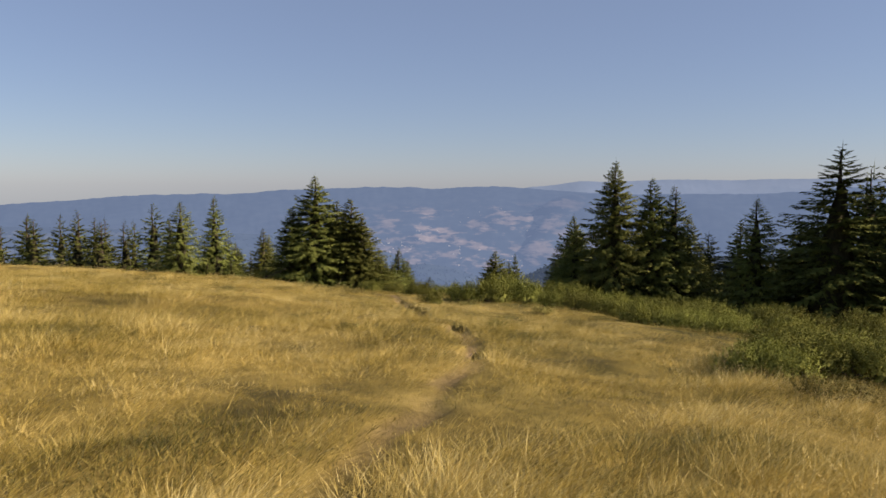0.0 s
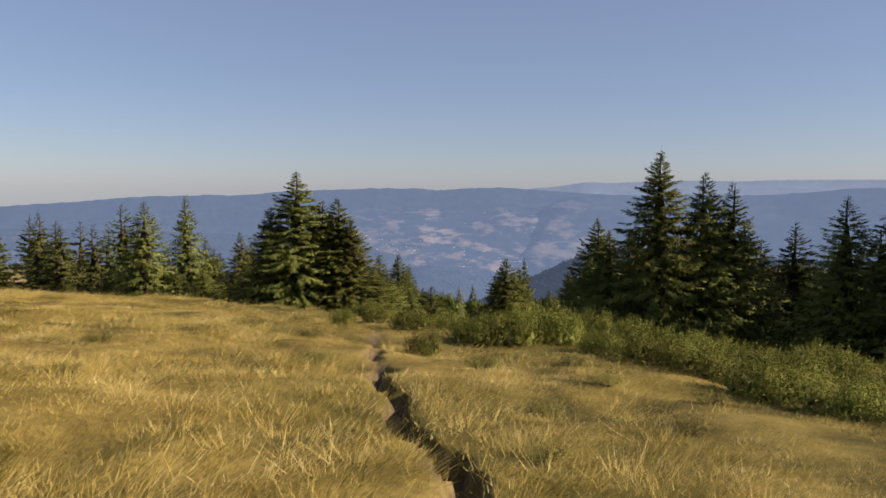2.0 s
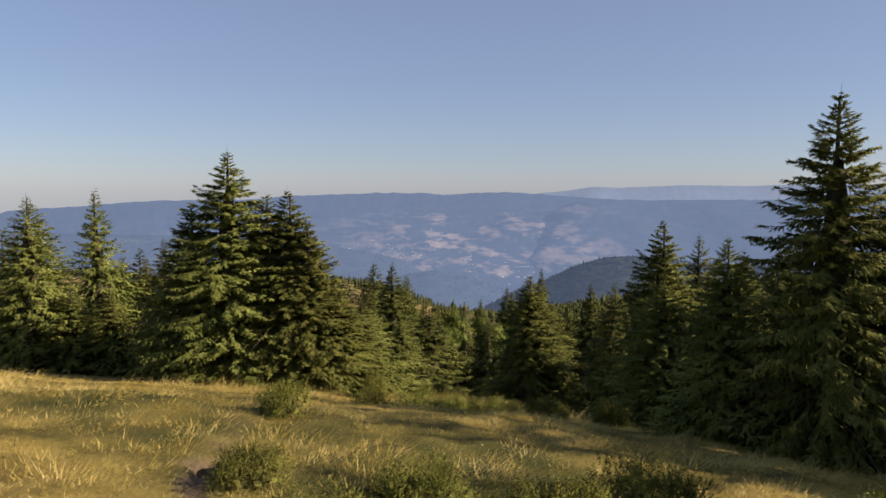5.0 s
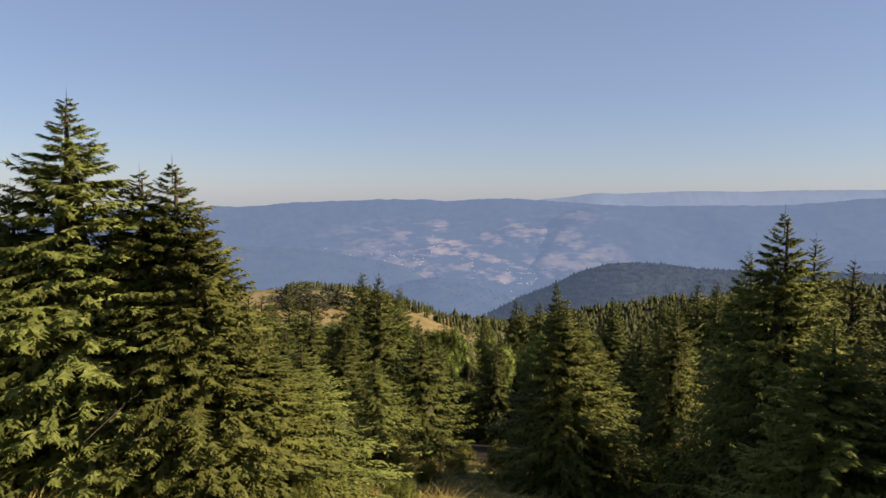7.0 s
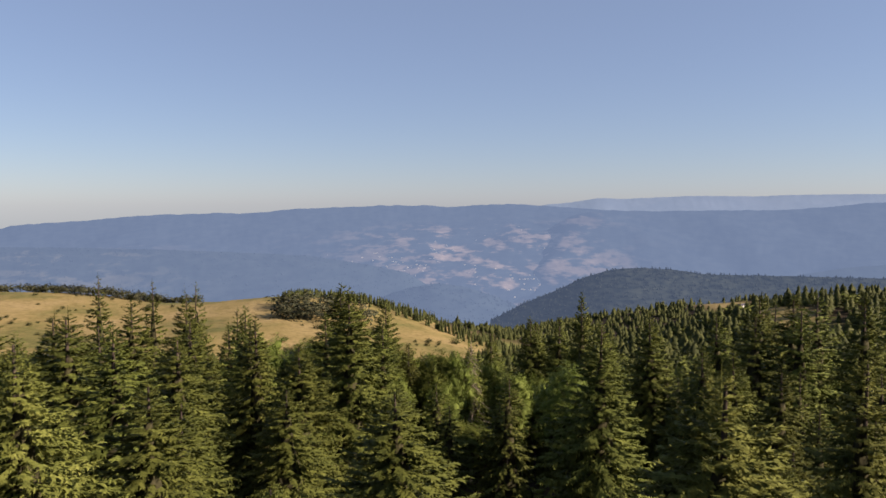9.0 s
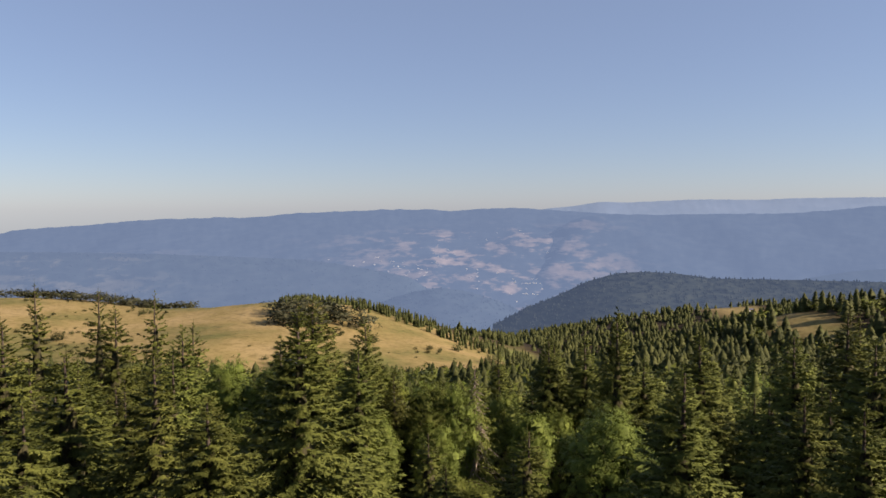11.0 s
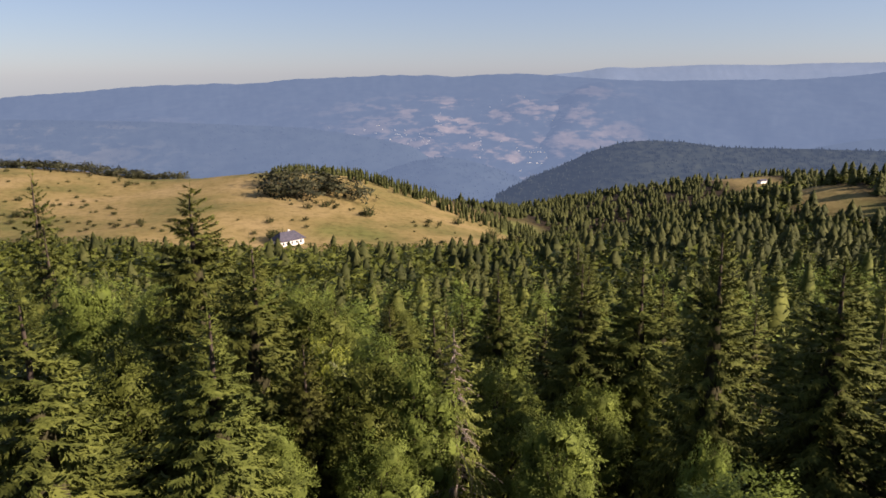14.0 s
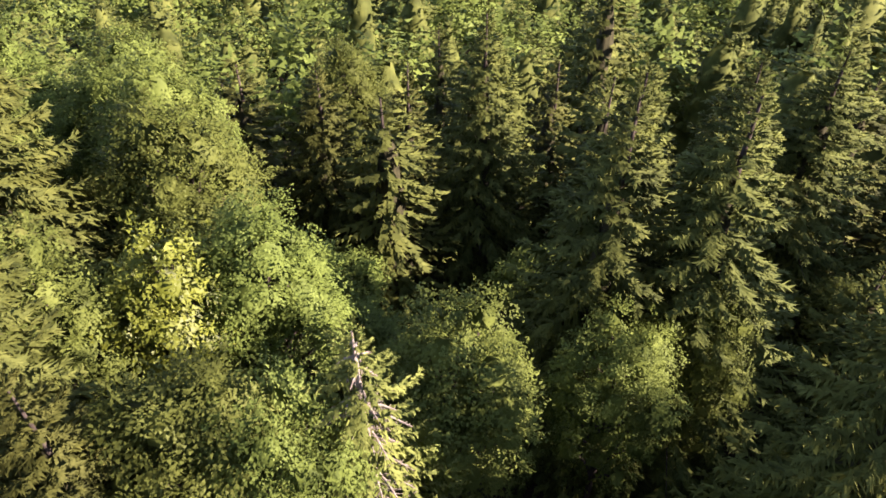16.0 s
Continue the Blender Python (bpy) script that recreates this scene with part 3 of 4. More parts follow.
def make_broadleaf(seed, H, R, leaves, size, mat, label, group, lobes=11, name="broadleaf_tree", bole=0.30):
    rng = np.random.default_rng(seed)
    cz, rz = H - 1.12 * R, 1.0 * R          # a dome over a looser skirt of boughs
    ls = [(0, 0, cz, R * 0.72, rz * 0.74), (0, 0, cz - 0.8 * R, R * 0.6, R * 0.8)]
    pieces = []
    for i in range(lobes):
        a, u = i * 2.39996 + rng.normal(0, 0.25), 1 - 1.55 * (i + 0.5) / lobes
        ring = math.sqrt(max(0.0, 1 - u * u)) if u > -0.2 else 0.95 - 0.25 * rng.random()
        k = rng.uniform(0.82, 1.18)
        c = (R * 0.70 * k * ring * math.cos(a), R * 0.70 * k * ring * math.sin(a), cz + (rz * 0.74 * u * k if u > -0.2 else R * (1.9 * u + 0.2)))
        q = R * rng.uniform(0.24, 0.40)
        ls.append((*c, q, q * 0.8))
        p0 = np.array([0, 0, min(H * (bole * 0.8 + 0.3 * (u + 0.55)), c[2])])
        pieces.append(tube([p0, (p0 + np.array(c)) * 0.5 + (0, 0, 0.2), np.array(c)], (0.012 * H, 0.007 * H, 0.01), 5))
    hs = np.linspace(-0.6, H * 0.8, 7)
    pieces.append(tube(np.c_[np.cumsum(rng.normal(0, 0.05, (7, 2)), 0), hs], 0.02 * H * (1 - np.clip(hs / H, 0, 1)) + 0.01))
    v, t = joined(pieces)
    lv, lt, out = leaf_cloud(rng, ls, leaves, size)
    out = unit(out + 0.5 * unit(lv - (0, 0, 0.5 * H)))
    inner = [(lv, lt)]
    for q in ls:
        bm = bmesh.new()
        bmesh.ops.create_icosphere(bm, subdivisions=1, radius=0.5)
        inner.append((np.array([v.co for v in bm.verts]) * (q[3], q[3], q[4]) + q[:3], np.array([[v.index for v in f.verts] for f in bm.faces])))
        bm.free()
    lv, lt = joined(inner)
    return tree_thing(name, raw_mesh("trunk", v, t, M_BARK, True), raw_mesh("crown", lv, lt, mat, False, 0, np.concatenate([out, outward(lv[len(out):])])), label, "tree", group)


def make_bush(seed, H, R, lumps, shoots, size, mat, label, name="juniper_bush", category="bush", group="junipers on the meadow", slim=0.16, inner=0.22, leaves=9):
    """Many-stemmed shrub: uneven lumps, each closely set with short upright needle shoots."""
    rng = np.random.default_rng(seed)
    a, r = np.arange(lumps) * 2.4 + rng.normal(0, 0.5, lumps), np.sqrt((np.arange(lumps) + 0.5) / lumps) * R * 0.8
    rad = R * rng.uniform(0.26, 0.46, lumps)
    c = np.stack([r * np.cos(a), r * np.sin(a), H * (0.36 - 0.22 * (r / R) ** 2) * rng.uniform(0.55, 1.3, lumps)], 1)
    up = H * rng.uniform(0.3, 0.6, lumps)
    stems = joined([tube([(0.02 * p[0], 0.02 * p[1], -0.1), (0.6 * p[0], 0.6 * p[1], 0.5 * p[2]), p], (0.022, 0.016, 0.006), 4) for p in c])
    n = lumps * shoots
    which = np.repeat(np.arange(lumps), shoots)
    d = unit(rng.normal(0, 1, (n, 3)))
    d[:, 2] = np.where(d[:, 2] < -0.75, -d[:, 2], d[:, 2])
    base = c[which] + d * np.stack([rad[which], rad[which], up[which]], 1) * (rng.random(n) ** 0.4)[:, None] * 0.95
    base[:, 2] = np.maximum(base[:, 2], 0.02)
    axis_way = unit(0.6 * d + rng.normal(0, 0.25, (n, 3)) + (0, 0, 0.9))
    tall = size * rng.uniform(2.5, 6.5, n)
    d = np.repeat(d, leaves, 0)
    u = np.tile((np.arange(leaves) + 0.5) / leaves, n)
    spin = rng.normal(0, 1, (n * leaves, 3))
    along = np.repeat(axis_way, leaves, 0)
    way = unit(along * 0.75 + unit(spin - along * (spin * along).sum(1, keepdims=True)) * 0.85)
    root = np.repeat(base, leaves, 0) + along * (u * np.repeat(tall, leaves))[:, None]
    length = size * rng.uniform(0.6, 1.4, n * leaves) * (1.15 - 0.6 * u)
    side = unit(np.cross(way, rng.normal(0, 1, (n * leaves, 3))))
    n *= leaves
    pieces = [feathers(root, way, side, length, length * slim * 4)]
    for i in range(lumps):
        bm = bmesh.new()
        bmesh.ops.create_icosphere(bm, subdivisions=1, radius=inner)
        q = np.array([v.co for v in bm.verts]) * (rad[i], rad[i], up[i]) * rng.uniform(0.7, 1.2, (len(bm.verts), 1)) + c[i]
        pieces.append((q, np.array([[v.index for v in f.verts] for f in bm.faces])))
        bm.free()
    v, t = joined(pieces)
    root = new(name)
    hang("stem", raw_mesh("stem", *stems, M_BARK, True), root)
    out = np.concatenate([np.repeat(unit(d + (0, 0, 0.6)), 3, 0), outward(v[3 * n:])])
    hang("foliage", raw_mesh("foliage", v, t, mat, False, 0, out), root)
    return tagged(root, label, category, group)


def plant(proto, x, y, height=None, own=1.0, turn=0.0, wide=None, lift=0.0, lean=0.0):
    """A copy of a tree on the ground at x, y. own: the height that the prototype has."""
    k = (height or own) / own
    w = k if wide is None else wide
    return copy_thing(proto, Matrix.Translation((x, y, gz(x, y) + lift)) @ pose(0, 0, 0, lean, 0, turn) @ Matrix.Diagonal((w, w, k, 1)))


def away(proto):
    """Prototypes are used up: move the first one to its own place instead of leaving it behind."""
    for o in (*proto.children_recursive, proto):
        bpy.data.objects.remove(o)


RNG = np.random.default_rng(11)
SPRUCE = "green spruce with drooping boughs, standing at the meadow's edge"
KINDS = (dict(power=0.92), dict(power=0.82, droop=0.38), dict(power=1.0, droop=0.25), dict(power=0.88, comb=1.15))
WOOD = "tall spruce in the wood, sunlit on one side"
FULL = (dict(power=0.74), dict(power=0.66, droop=0.4), dict(power=0.85, droop=0.25), dict(power=0.7, comb=1.2), dict(power=0.8, droop=0.45))
EDGES = "spruces at the wood's edge"
INSIDE = "spruces of the wood"
close = [make_spruce(15 + i, 12.0, 3.3, 540, 10, 3, mat=M_NEEDLE_OPEN_LIT, label=SPRUCE, group=EDGES, wide=0.0026, limbs=12, **kw) for i, kw in enumerate((KINDS[3], KINDS[1]))]
big = [make_spruce(20 + i, 12.0, 3.3, 420, 7, 2, mat=M_NEEDLE_OPEN_LIT, label=SPRUCE, group=EDGES, wide=0.0036, **kw) for i, kw in enumerate(KINDS)]
mid = [make_spruce(40 + i, 18.0, 3.9, 190, 7, 1, label=WOOD, group=INSIDE, limbs=4, wide=0.0066, cap=0.3, **kw) for i, kw in enumerate(FULL)]
fine = [make_spruce(30 + i, 18.0, 3.9, 430, 10, 3, label=WOOD, group=INSIDE, limbs=8, wide=0.0024, **kw) for i, kw in enumerate(FULL)]
part_fine = [make_spruce(50 + i, 18.0, 3.9, 330, 8, 2, label=WOOD, group=INSIDE, limbs=6, wide=0.0036, cap=0.22, **kw) for i, kw in enumerate(FULL)]

TAKEN = []


def spruce_at(kinds, own, x, y, tip, wide=1.0):
    i = int(RNG.integers(len(kinds)))
    h = max(tip - gz(x, y), 2.0)
    ob = plant(kinds[i], x, y, h, own, float(RNG.uniform(0, 360)), wide * 1.12 * (0.55 + 0.45 * h / own))
    TAKEN.append((x, y))
    return ob


# trees that stand out one by one: x, y, height of the tip, relative girth
EDGE = [
    (-11.3, 64.8, 3.9, 1.48), (-8.3, 65.3, 1.9, 1.35), (-9.6, 65.9, 1.7, 1.2), (-7.2, 64.7, 0.4, 1.2), (-13.4, 65.2, 1.2, 1.0), (-23.7, 75.9, 2.0, 1.0), (-25.5, 71, 1.5, 1.2),
    (-56.7, 108.6, -1.3, 1.0), (-53.6, 116, -2.1, 1.1), (-44, 104, -2.0, 0.9), (-34, 86, 0.9, 1.0), (-18, 73, -1.2, 0.9), (-30, 80, -0.6, 1.0),
    (5.2, 72.8, -3.4, 1.1), (6.8, 74.0, -5.2, 1.0), (12.2, 68.4, 0.3, 1.15), (14.4, 76.9, -1.6, 0.9), (16.3, 74.5, -0.9, 1.0), (22.6, 83, -2.6, 1.1), (29, 90, -4, 1.0),
    (11.2, 47.8, 4.7, 1.05), (13.8, 48.5, 3.6, 1.0), (15.3, 48.7, 3.1, 1.0), (18.5, 43.2, 2.4, 1.05), (21.4, 39.6, 5.3, 1.3), (9.2, 50.5, 0.4, 0.8), (17.5, 52, 1.0, 1.0),
    (21.8, 60, -0.8, 1.0), (19.5, 56, -1.5, 1.0), (24, 47, 1.5, 1.1), (26, 53, 0.6, 1.1), (29, 42, 3.0, 1.1), (17, 62, -2.0, 1.0),
    (-5.6, 64.9, -3.6, 1.5), (-3.2, 77, -6.9, 0.9), (-10.8, 91, -8.8, 0.9), (-1.7, 91.5, -8.4, 1.15), (-15, 80, -3.5, 1.0),
    (-12, 82, -4.5, 1.0), (-16, 86, -4.2, 1.0), (-19, 79, -3.0, 0.9), (-22, 92, -5.0, 1.0), (-13, 90, -5.5, 1.0), (-27, 96, -5.0, 1.0), (-17, 94, -5.5, 1.1), (-9.5, 85, -6.5, 0.9), (-32, 98, -4.5, 1.0), (-36, 103, -5.0, 1.0), (-24, 84.5, -3.5, 1.0),
    (-29, 91, -4.0, 1.0), (-21, 100, -6.5, 1.0), (-14, 99, -7.5, 1.0), (-62, 100, -1.5, 1.0), (-68, 112, -3, 1.0), (-40, 84, -0.6, 1.0), (-44, 88, 0.0, 1.0), (-37.5, 80, -0.9, 1.0), (-47, 84, -0.8, 1.1), (-51, 90, -0.6, 1.1), (-55, 97, -0.9, 1.0), (-40, 92, -1.5, 1.0), (-48, 96, -1.8, 1.0), (-20, 84, -2.6, 0.9), (-26, 88, -3.0, 1.0),
    (10.2, 61, -2.2, 1.1), (13.5, 60, -1.0, 1.1), (16, 66, -1.5, 1.1), (19.5, 70, -1.2, 1.1), (24, 72, -1.8, 1.1), (21, 65, -0.6, 1.1), (26, 64, 0.2, 1.1), (12.5, 82, -5.0, 1.0), (17.5, 86, -5.0, 1.0),
]
for x, y, tip, girth in EDGE:
    if 43 < y < 74 and -13.5 < x < 14:
        spruce_at(close, 12.0, x, y, tip, girth * 1.08)
    elif y < 85 and -30 < x < 20:
        spruce_at(big, 12.0, x, y, tip, girth * 1.12)
    else:
        spruce_at(part_fine if -30 < x < 30 else mid, 18.0, x, y, tip, girth * 1.2)
# young spruces close the row along the meadow
for i in range(17):
    x = -37 + 2.0 * i + float(RNG.uniform(-0.7, 0.7))
    y = 67 - 0.32 * min(x + 8, 0) + float(RNG.uniform(-1.0, 3.0))
    if all((x - a) ** 2 + (y - b) ** 2 > 1.6 for a, b in TAKEN):
        spruce_at(big, 12.0, x, y, gz(x, y) + float(RNG.uniform(3.6, 6.2)), 1.35)
TALL = [
    (-6.9, 113, -6.6, 1.2), (-12.5, 144.3, -9.6, 1.2), (-6.6, 135, -10.6, 1.05), (13.3, 134.3, -9.4, 0.8), (8.9, 142.7, -13.2, 0.9), (5.2, 156.5, -17.2, 1.0),
    (12.2, 142.8, -13.2, 1.15), (9.9, 145.8, -14.2, 0.95), (21.8, 140.7, -12.5, 1.2), (-10.9, 125.6, -10.2, 1.2), (9.5, 105, -7.7, 1.1), (-52, 167, -10.5, 1.0), (-44, 167, -11.4, 1.0), (-41.5, 178, -13, 1.0),
    (-28.3, 156.7, -14.0, 1.0), (-9.0, 106, -9.2, 1.1), (24, 118, -9, 1.2), (33, 149, -15, 1.1), (-18, 112, -8.5, 1.2), (-25, 118, -8.0, 1.2), (20.3, 154, -17.5, 1.2), (16, 152, -17, 1.0),
    (-4.1, 133.3, -14.4, 0.75), (2.6, 169, -24, 0.9), (-28.7, 139.2, -9.8, 1.1), (-25.5, 144, -14, 1.0), (-3.0, 157, -20.5, 0.9), (1.2, 160, -21.5, 0.8), (12.4, 166, -17.6, 1.0), (-20, 132, -10.5, 1.1), (26, 132, -11, 1.2),
    # the trees at x 27 to 38 are added to shade the gap
    (30, 125, -8.5, 1.3), (27.5, 118, -8.5, 1.2), (31, 134, -9.5, 1.3), (34, 129, -8.5, 1.3), (35, 140, -11, 1.2), (33.5, 120, -7.5, 1.2), (38, 124, -7.5, 1.2), (-16.5, 121, -10.2, 1.0), (-6.2, 128.3, -11.4, 1.1),
]
for x, y, tip, girth in TALL:
    spruce_at(fine if 100 < y < 160 and -15 < x < 24 else part_fine if -32 < x < 34 and y < 150 else mid, 18.0, x, y, tip, girth * 1.1)

# unseen spruces beside the meadow, added tall to shade the wood's edge
for x, y, tall, girth in ((31, 45, 22, 1.2), (29.5, 38, 20, 1.2), (34, 51, 23, 1.2), (38, 47, 23, 1.1), (37, 57, 23, 1.2), (42, 63, 25, 1.2), (41, 54, 24, 1.1), (46, 69, 26, 1.2), (48, 60, 25, 1.1), (50, 76, 26, 1.2), (33, 40, 22, 1.1), (28, 33, 18, 1.1), (54, 84, 26, 1.2), (45, 50, 24, 1.1), (45, 74, 24, 1.2), (50, 66, 26, 1.2), (38, 65, 20, 1.3), (37.5, 60.5, 20, 1.3), (40, 69.5, 20, 1.3), (42.5, 73.5, 20, 1.3)):
    spruce_at(mid, 18.0, x, y, gz(x, y) + tall, girth)

BEECH = "round-crowned beech with fresh green leaves among the spruces"
beech = [make_broadleaf(60 + i, 11.0, 3.2, 30000, 0.115, M_LEAF, BEECH, "broadleaf trees in the wood", 34) for i in range(3)]
shrubby = [make_broadleaf(70 + i, 11.0, 3.2, 9000, 0.18, M_LEAF, BEECH, "broadleaf trees in the wood", 28) for i in range(2)]
for x, y, tip, wide in ((-1.7, 134.2, -15.4, 0.85), (4.3, 138.0, -17.0, 0.8), (9.2, 139.6, -19.0, 0.66), (10.2, 121, -13.8, 0.95), (6.3, 131.6, -17.0, 0.6), (-2.1, 142.0, -17.4, 0.88), (0.5, 134, -15.2, 0.62),
                        (12.3, 131, -17.6, 0.38), (-6.2, 147.2, -17.0, 1.0), (-0.8, 131.6, -17.8, 0.6), (12.6, 141, -19.2, 0.5), (-12.5, 134.5, -15.2, 0.9), (-5.2, 131.2, -17.2, 0.6),
                        (-9, 152, -17.5, 1.0), (-12.5, 156, -19, 1.1), (-17, 150, -17, 1.1), (-20, 158, -19, 1.1), (-15, 163, -21.5, 1.0), (-8.6, 139.6, -16.4, 0.9), (-3, 165, -23.5, 0.9), (-23, 151, -16.5, 1.1)):
    h = tip - gz(x, y)
    plant(beech[int(RNG.integers(3))], x, y, h, 11.0, float(RNG.uniform(0, 360)), wide)
    TAKEN.append((x, y))
yellow = make_broadleaf(66, 9.0, 2.4, 11000, 0.125, M_LEAF_YELLOW, "small broadleaf tree with yellowing leaves", "broadleaf trees in the wood", 26)
plant(yellow, -4.7, 140.8, -17.0 - gz(-4.7, 140.8), 9.0, 20, 0.95)
TAKEN.append((-4.7, 140.8))

# young growth that fills the gaps under them
for i in range(9):
    for j in range(8):
        x, y = -15 + 4.6 * i + float(RNG.uniform(-1.6, 1.6)), 119 + 4.4 * j + float(RNG.uniform(-1.6, 1.6))
        if (x > 5 and y < 143) or any((x - a) ** 2 + (y - b) ** 2 < 5 for a, b in TAKEN):
            continue
        if RNG.random() < 0.35:
            continue
        if RNG.random() < 0.5:
            plant(shrubby[int(RNG.integers(2))], x, y, float(RNG.uniform(5.5, 9.5)), 11.0, float(RNG.uniform(0, 360)), float(RNG.uniform(0.6, 0.85)))
            TAKEN.append((x, y))
        else:
            spruce_at(mid, 18.0, x, y, gz(x, y) + float(RNG.uniform(7, 11)), 1.0)

# the wood between them; past the nearest ones nobody could count them
tries, low_spots, low_leafy = 0, [], []
while tries < 9000:
    tries += 1
    y = float(RNG.uniform(86, 250))
    x = float(RNG.uniform(-0.72, 0.72) * (y - 45) + 2)
    if wood_mask(np.array([x]), np.array([y]))[0] < 0.9:
        continue
    if (y < 118 and -7 < x < 17) or (118 <= y < 149 and -15 < x < 24):
        continue
    gap = 4.5 if y < 165 else 4.4
    if any((x - a) ** 2 + (y - b) ** 2 < gap * gap for a, b in TAKEN):
        continue
    tall = np.interp(y, (80, 110, 135, 160, 200, 250), (9, 13, 14, 14.5, 14.5, 13.5)) * RNG.uniform(0.68, 1.12)
    leafy = RNG.random() < (0.42 if x < -6 and y > 138 else 0.36 if y > 165 else 0.07) and y > 120
    if y < 165 and abs(x) < 45:
        if leafy:
            plant(shrubby[int(RNG.integers(2))], x, y, tall * 0.8, 11.0, float(RNG.uniform(0, 360)), 0.85)
        else:
            spruce_at(part_fine if abs(x) < 24 and y < 150 else mid, 18.0, x, y, gz(x, y) + tall, float(RNG.uniform(0.95, 1.35)))
    elif leafy:
        low_leafy.append((x, y, tall * 0.85, tall * 0.85))
    else:
        low_spots.append((x, y, tall * float(RNG.uniform(0.8, 1.12)), tall * float(RNG.uniform(1.1, 1.8))))
    TAKEN.append((x, y))
    if len(TAKEN) > 1030:
        break

# the woods further off, nobody could count them


def far_woods(name, label, mat, places, protos, tall=True):
    """Many trees in one mesh; their dense insides are needles too."""
    vs, ts, outs, o = [], [], [], 0
    rng = np.random.default_rng(5)
    for x, y, h, w in places:
        v, t = protos[int(rng.integers(len(protos)))][:2]
        a = rng.uniform(0, 6.28)
        c, s = math.cos(a), math.sin(a)
        q = np.stack([(v[:, 0] * c - v[:, 1] * s) * w, (v[:, 0] * s + v[:, 1] * c) * w, v[:, 2] * h], 1) + (x, y, gz(x, y) - 0.3)
        vs.append(q)
        outs.append(outward(q - (x, y, 0)) if tall else unit(q - (x, y, gz(x, y) + 0.5 * h)))
        ts.append(t + o)
        o += len(v)
    me = raw_mesh(name, np.concatenate(vs), np.concatenate(ts), mat, False, 0, np.concatenate(outs))
    return tagged(new(name, me), label, "woods", kind="stuff")


rng = np.random.default_rng(3)
rounds = [leaf_cloud(rng, [(0, 0, 0.62, 0.36, 0.3), (0.2, 0.1, 0.5, 0.25, 0.25), (-0.2, -0.1, 0.55, 0.25, 0.25)], 75, 0.26) for _ in range(4)]
spots_c, spots_r = [], []
clumps = [spruce_crown(np.random.default_rng(90 + i), 1.0, 0.22, 96, 5, 1, power=p, wide=0.009, cap=0.35, core=0.62, knots=(9, 10)) for i, p in enumerate((0.52, 0.6, 0.68, 0.56, 0.64))]
far_woods("spruce_woods", "spruces of the wood, half in shade", M_NEEDLE, [s for s in low_spots if s[1] < 212], clumps)
# spruces added on the sun's side, mostly out of view, to shade the wood
shade_spots = []
for i in range(8):
    for j in range(15):
        x, y = 31 + 6.2 * i + float(rng.uniform(-2, 2)) + 0.12 * j * (i > 0), 88 + 5.6 * j + float(rng.uniform(-2, 2))
        if x < 0.62 * (y - 62) and y > 150 or any((x - a) ** 2 + (y - b) ** 2 < 14 for a, b in TAKEN):
            continue
        tall = float(rng.uniform(15, 21))
        shade_spots.append((x, y, tall, tall * float(rng.uniform(0.9, 1.2))))
far_woods("side_spruce_woods", "tall spruces added on the sunny side to shade the wood", M_NEEDLE, shade_spots, clumps)
lean = [spruce_crown(np.random.default_rng(95 + i), 1.0, 0.23, 70, 5, 0, power=p, wide=0.014, cap=0.5, core=0.62, knots=(7, 7)) for i, p in enumerate((0.5, 0.58, 0.66))]
far_woods("lower_spruce_woods", "spruces of the wood on the lower slope", M_NEEDLE, [s for s in low_spots if s[1] >= 212], lean)


def open_land(x, y):
    return y > 300 and pasture_mask(np.array([x]), np.array([y]))[0] > 0.02


cones = [skirts(rng, 8, 8) for _ in range(6)]
slight = [spruce_crown(np.random.default_rng(120 + i), 1.0, 0.24, 40, 3, 0, power=p, wide=0.022, cap=0.6, core=0.62, knots=(6, 6)) for i, p in enumerate((0.48, 0.55, 0.62))]
while len(spots_c) < 2500:
    y = float(rng.uniform(225, 490))
    x = float(rng.uniform(-0.78, 0.78) * (y - 60))
    if open_land(x, y) or (y < 245 and any((x - a) ** 2 + (y - b) ** 2 < 12 for a, b in TAKEN)):
        continue
    h = rng.uniform(6.5, 15) * (0.72 if y > 400 else 1)
    leafy = y > 260 and x < 70 and rng.random() < (0.75 if x < 0 else 0.5)
    if leafy or rng.random() < (0.45 if x < -10 else 0.28):
        spots_r.append((x, y, h * 0.62, h * 0.62))
    else:
        spots_c.append((x, y, h, h * float(rng.uniform(1.2, 1.7))))
# beyond the first ridge a tree is a dark tooth
teeth = []
for i in range(5):
    teeth.append(skirts(rng, 6, 4))
spots_t = []
while len(spots_t) < 4200:
    y = float(rng.uniform(480, 1150))
    x = float(rng.uniform(-0.05, 0.75) * (y - 60)) + 30
    if open_land(x, y):
        continue
    spots_t.append((x, y, rng.uniform(6, 10.5), 15))
far_woods("ridge_woods", "spruce woods on the ridges beyond the pasture", M_NEEDLE_FAR_SHADE, spots_t, teeth)
far_woods("far_spruce_woods", "dense dark spruce woods on the slopes below", M_NEEDLE_FAR_SHADE, [s for s in spots_c if s[1] > 330], cones)
far_woods("slope_spruce_woods", "dense spruce woods on the slope below", M_NEEDLE_FAR_SHADE, [s for s in spots_c if s[1] <= 330], slight)
far_woods("far_broadleaf_woods", "lighter broadleaf woods along the pasture's edge", M_LEAF, spots_r, rounds, False)
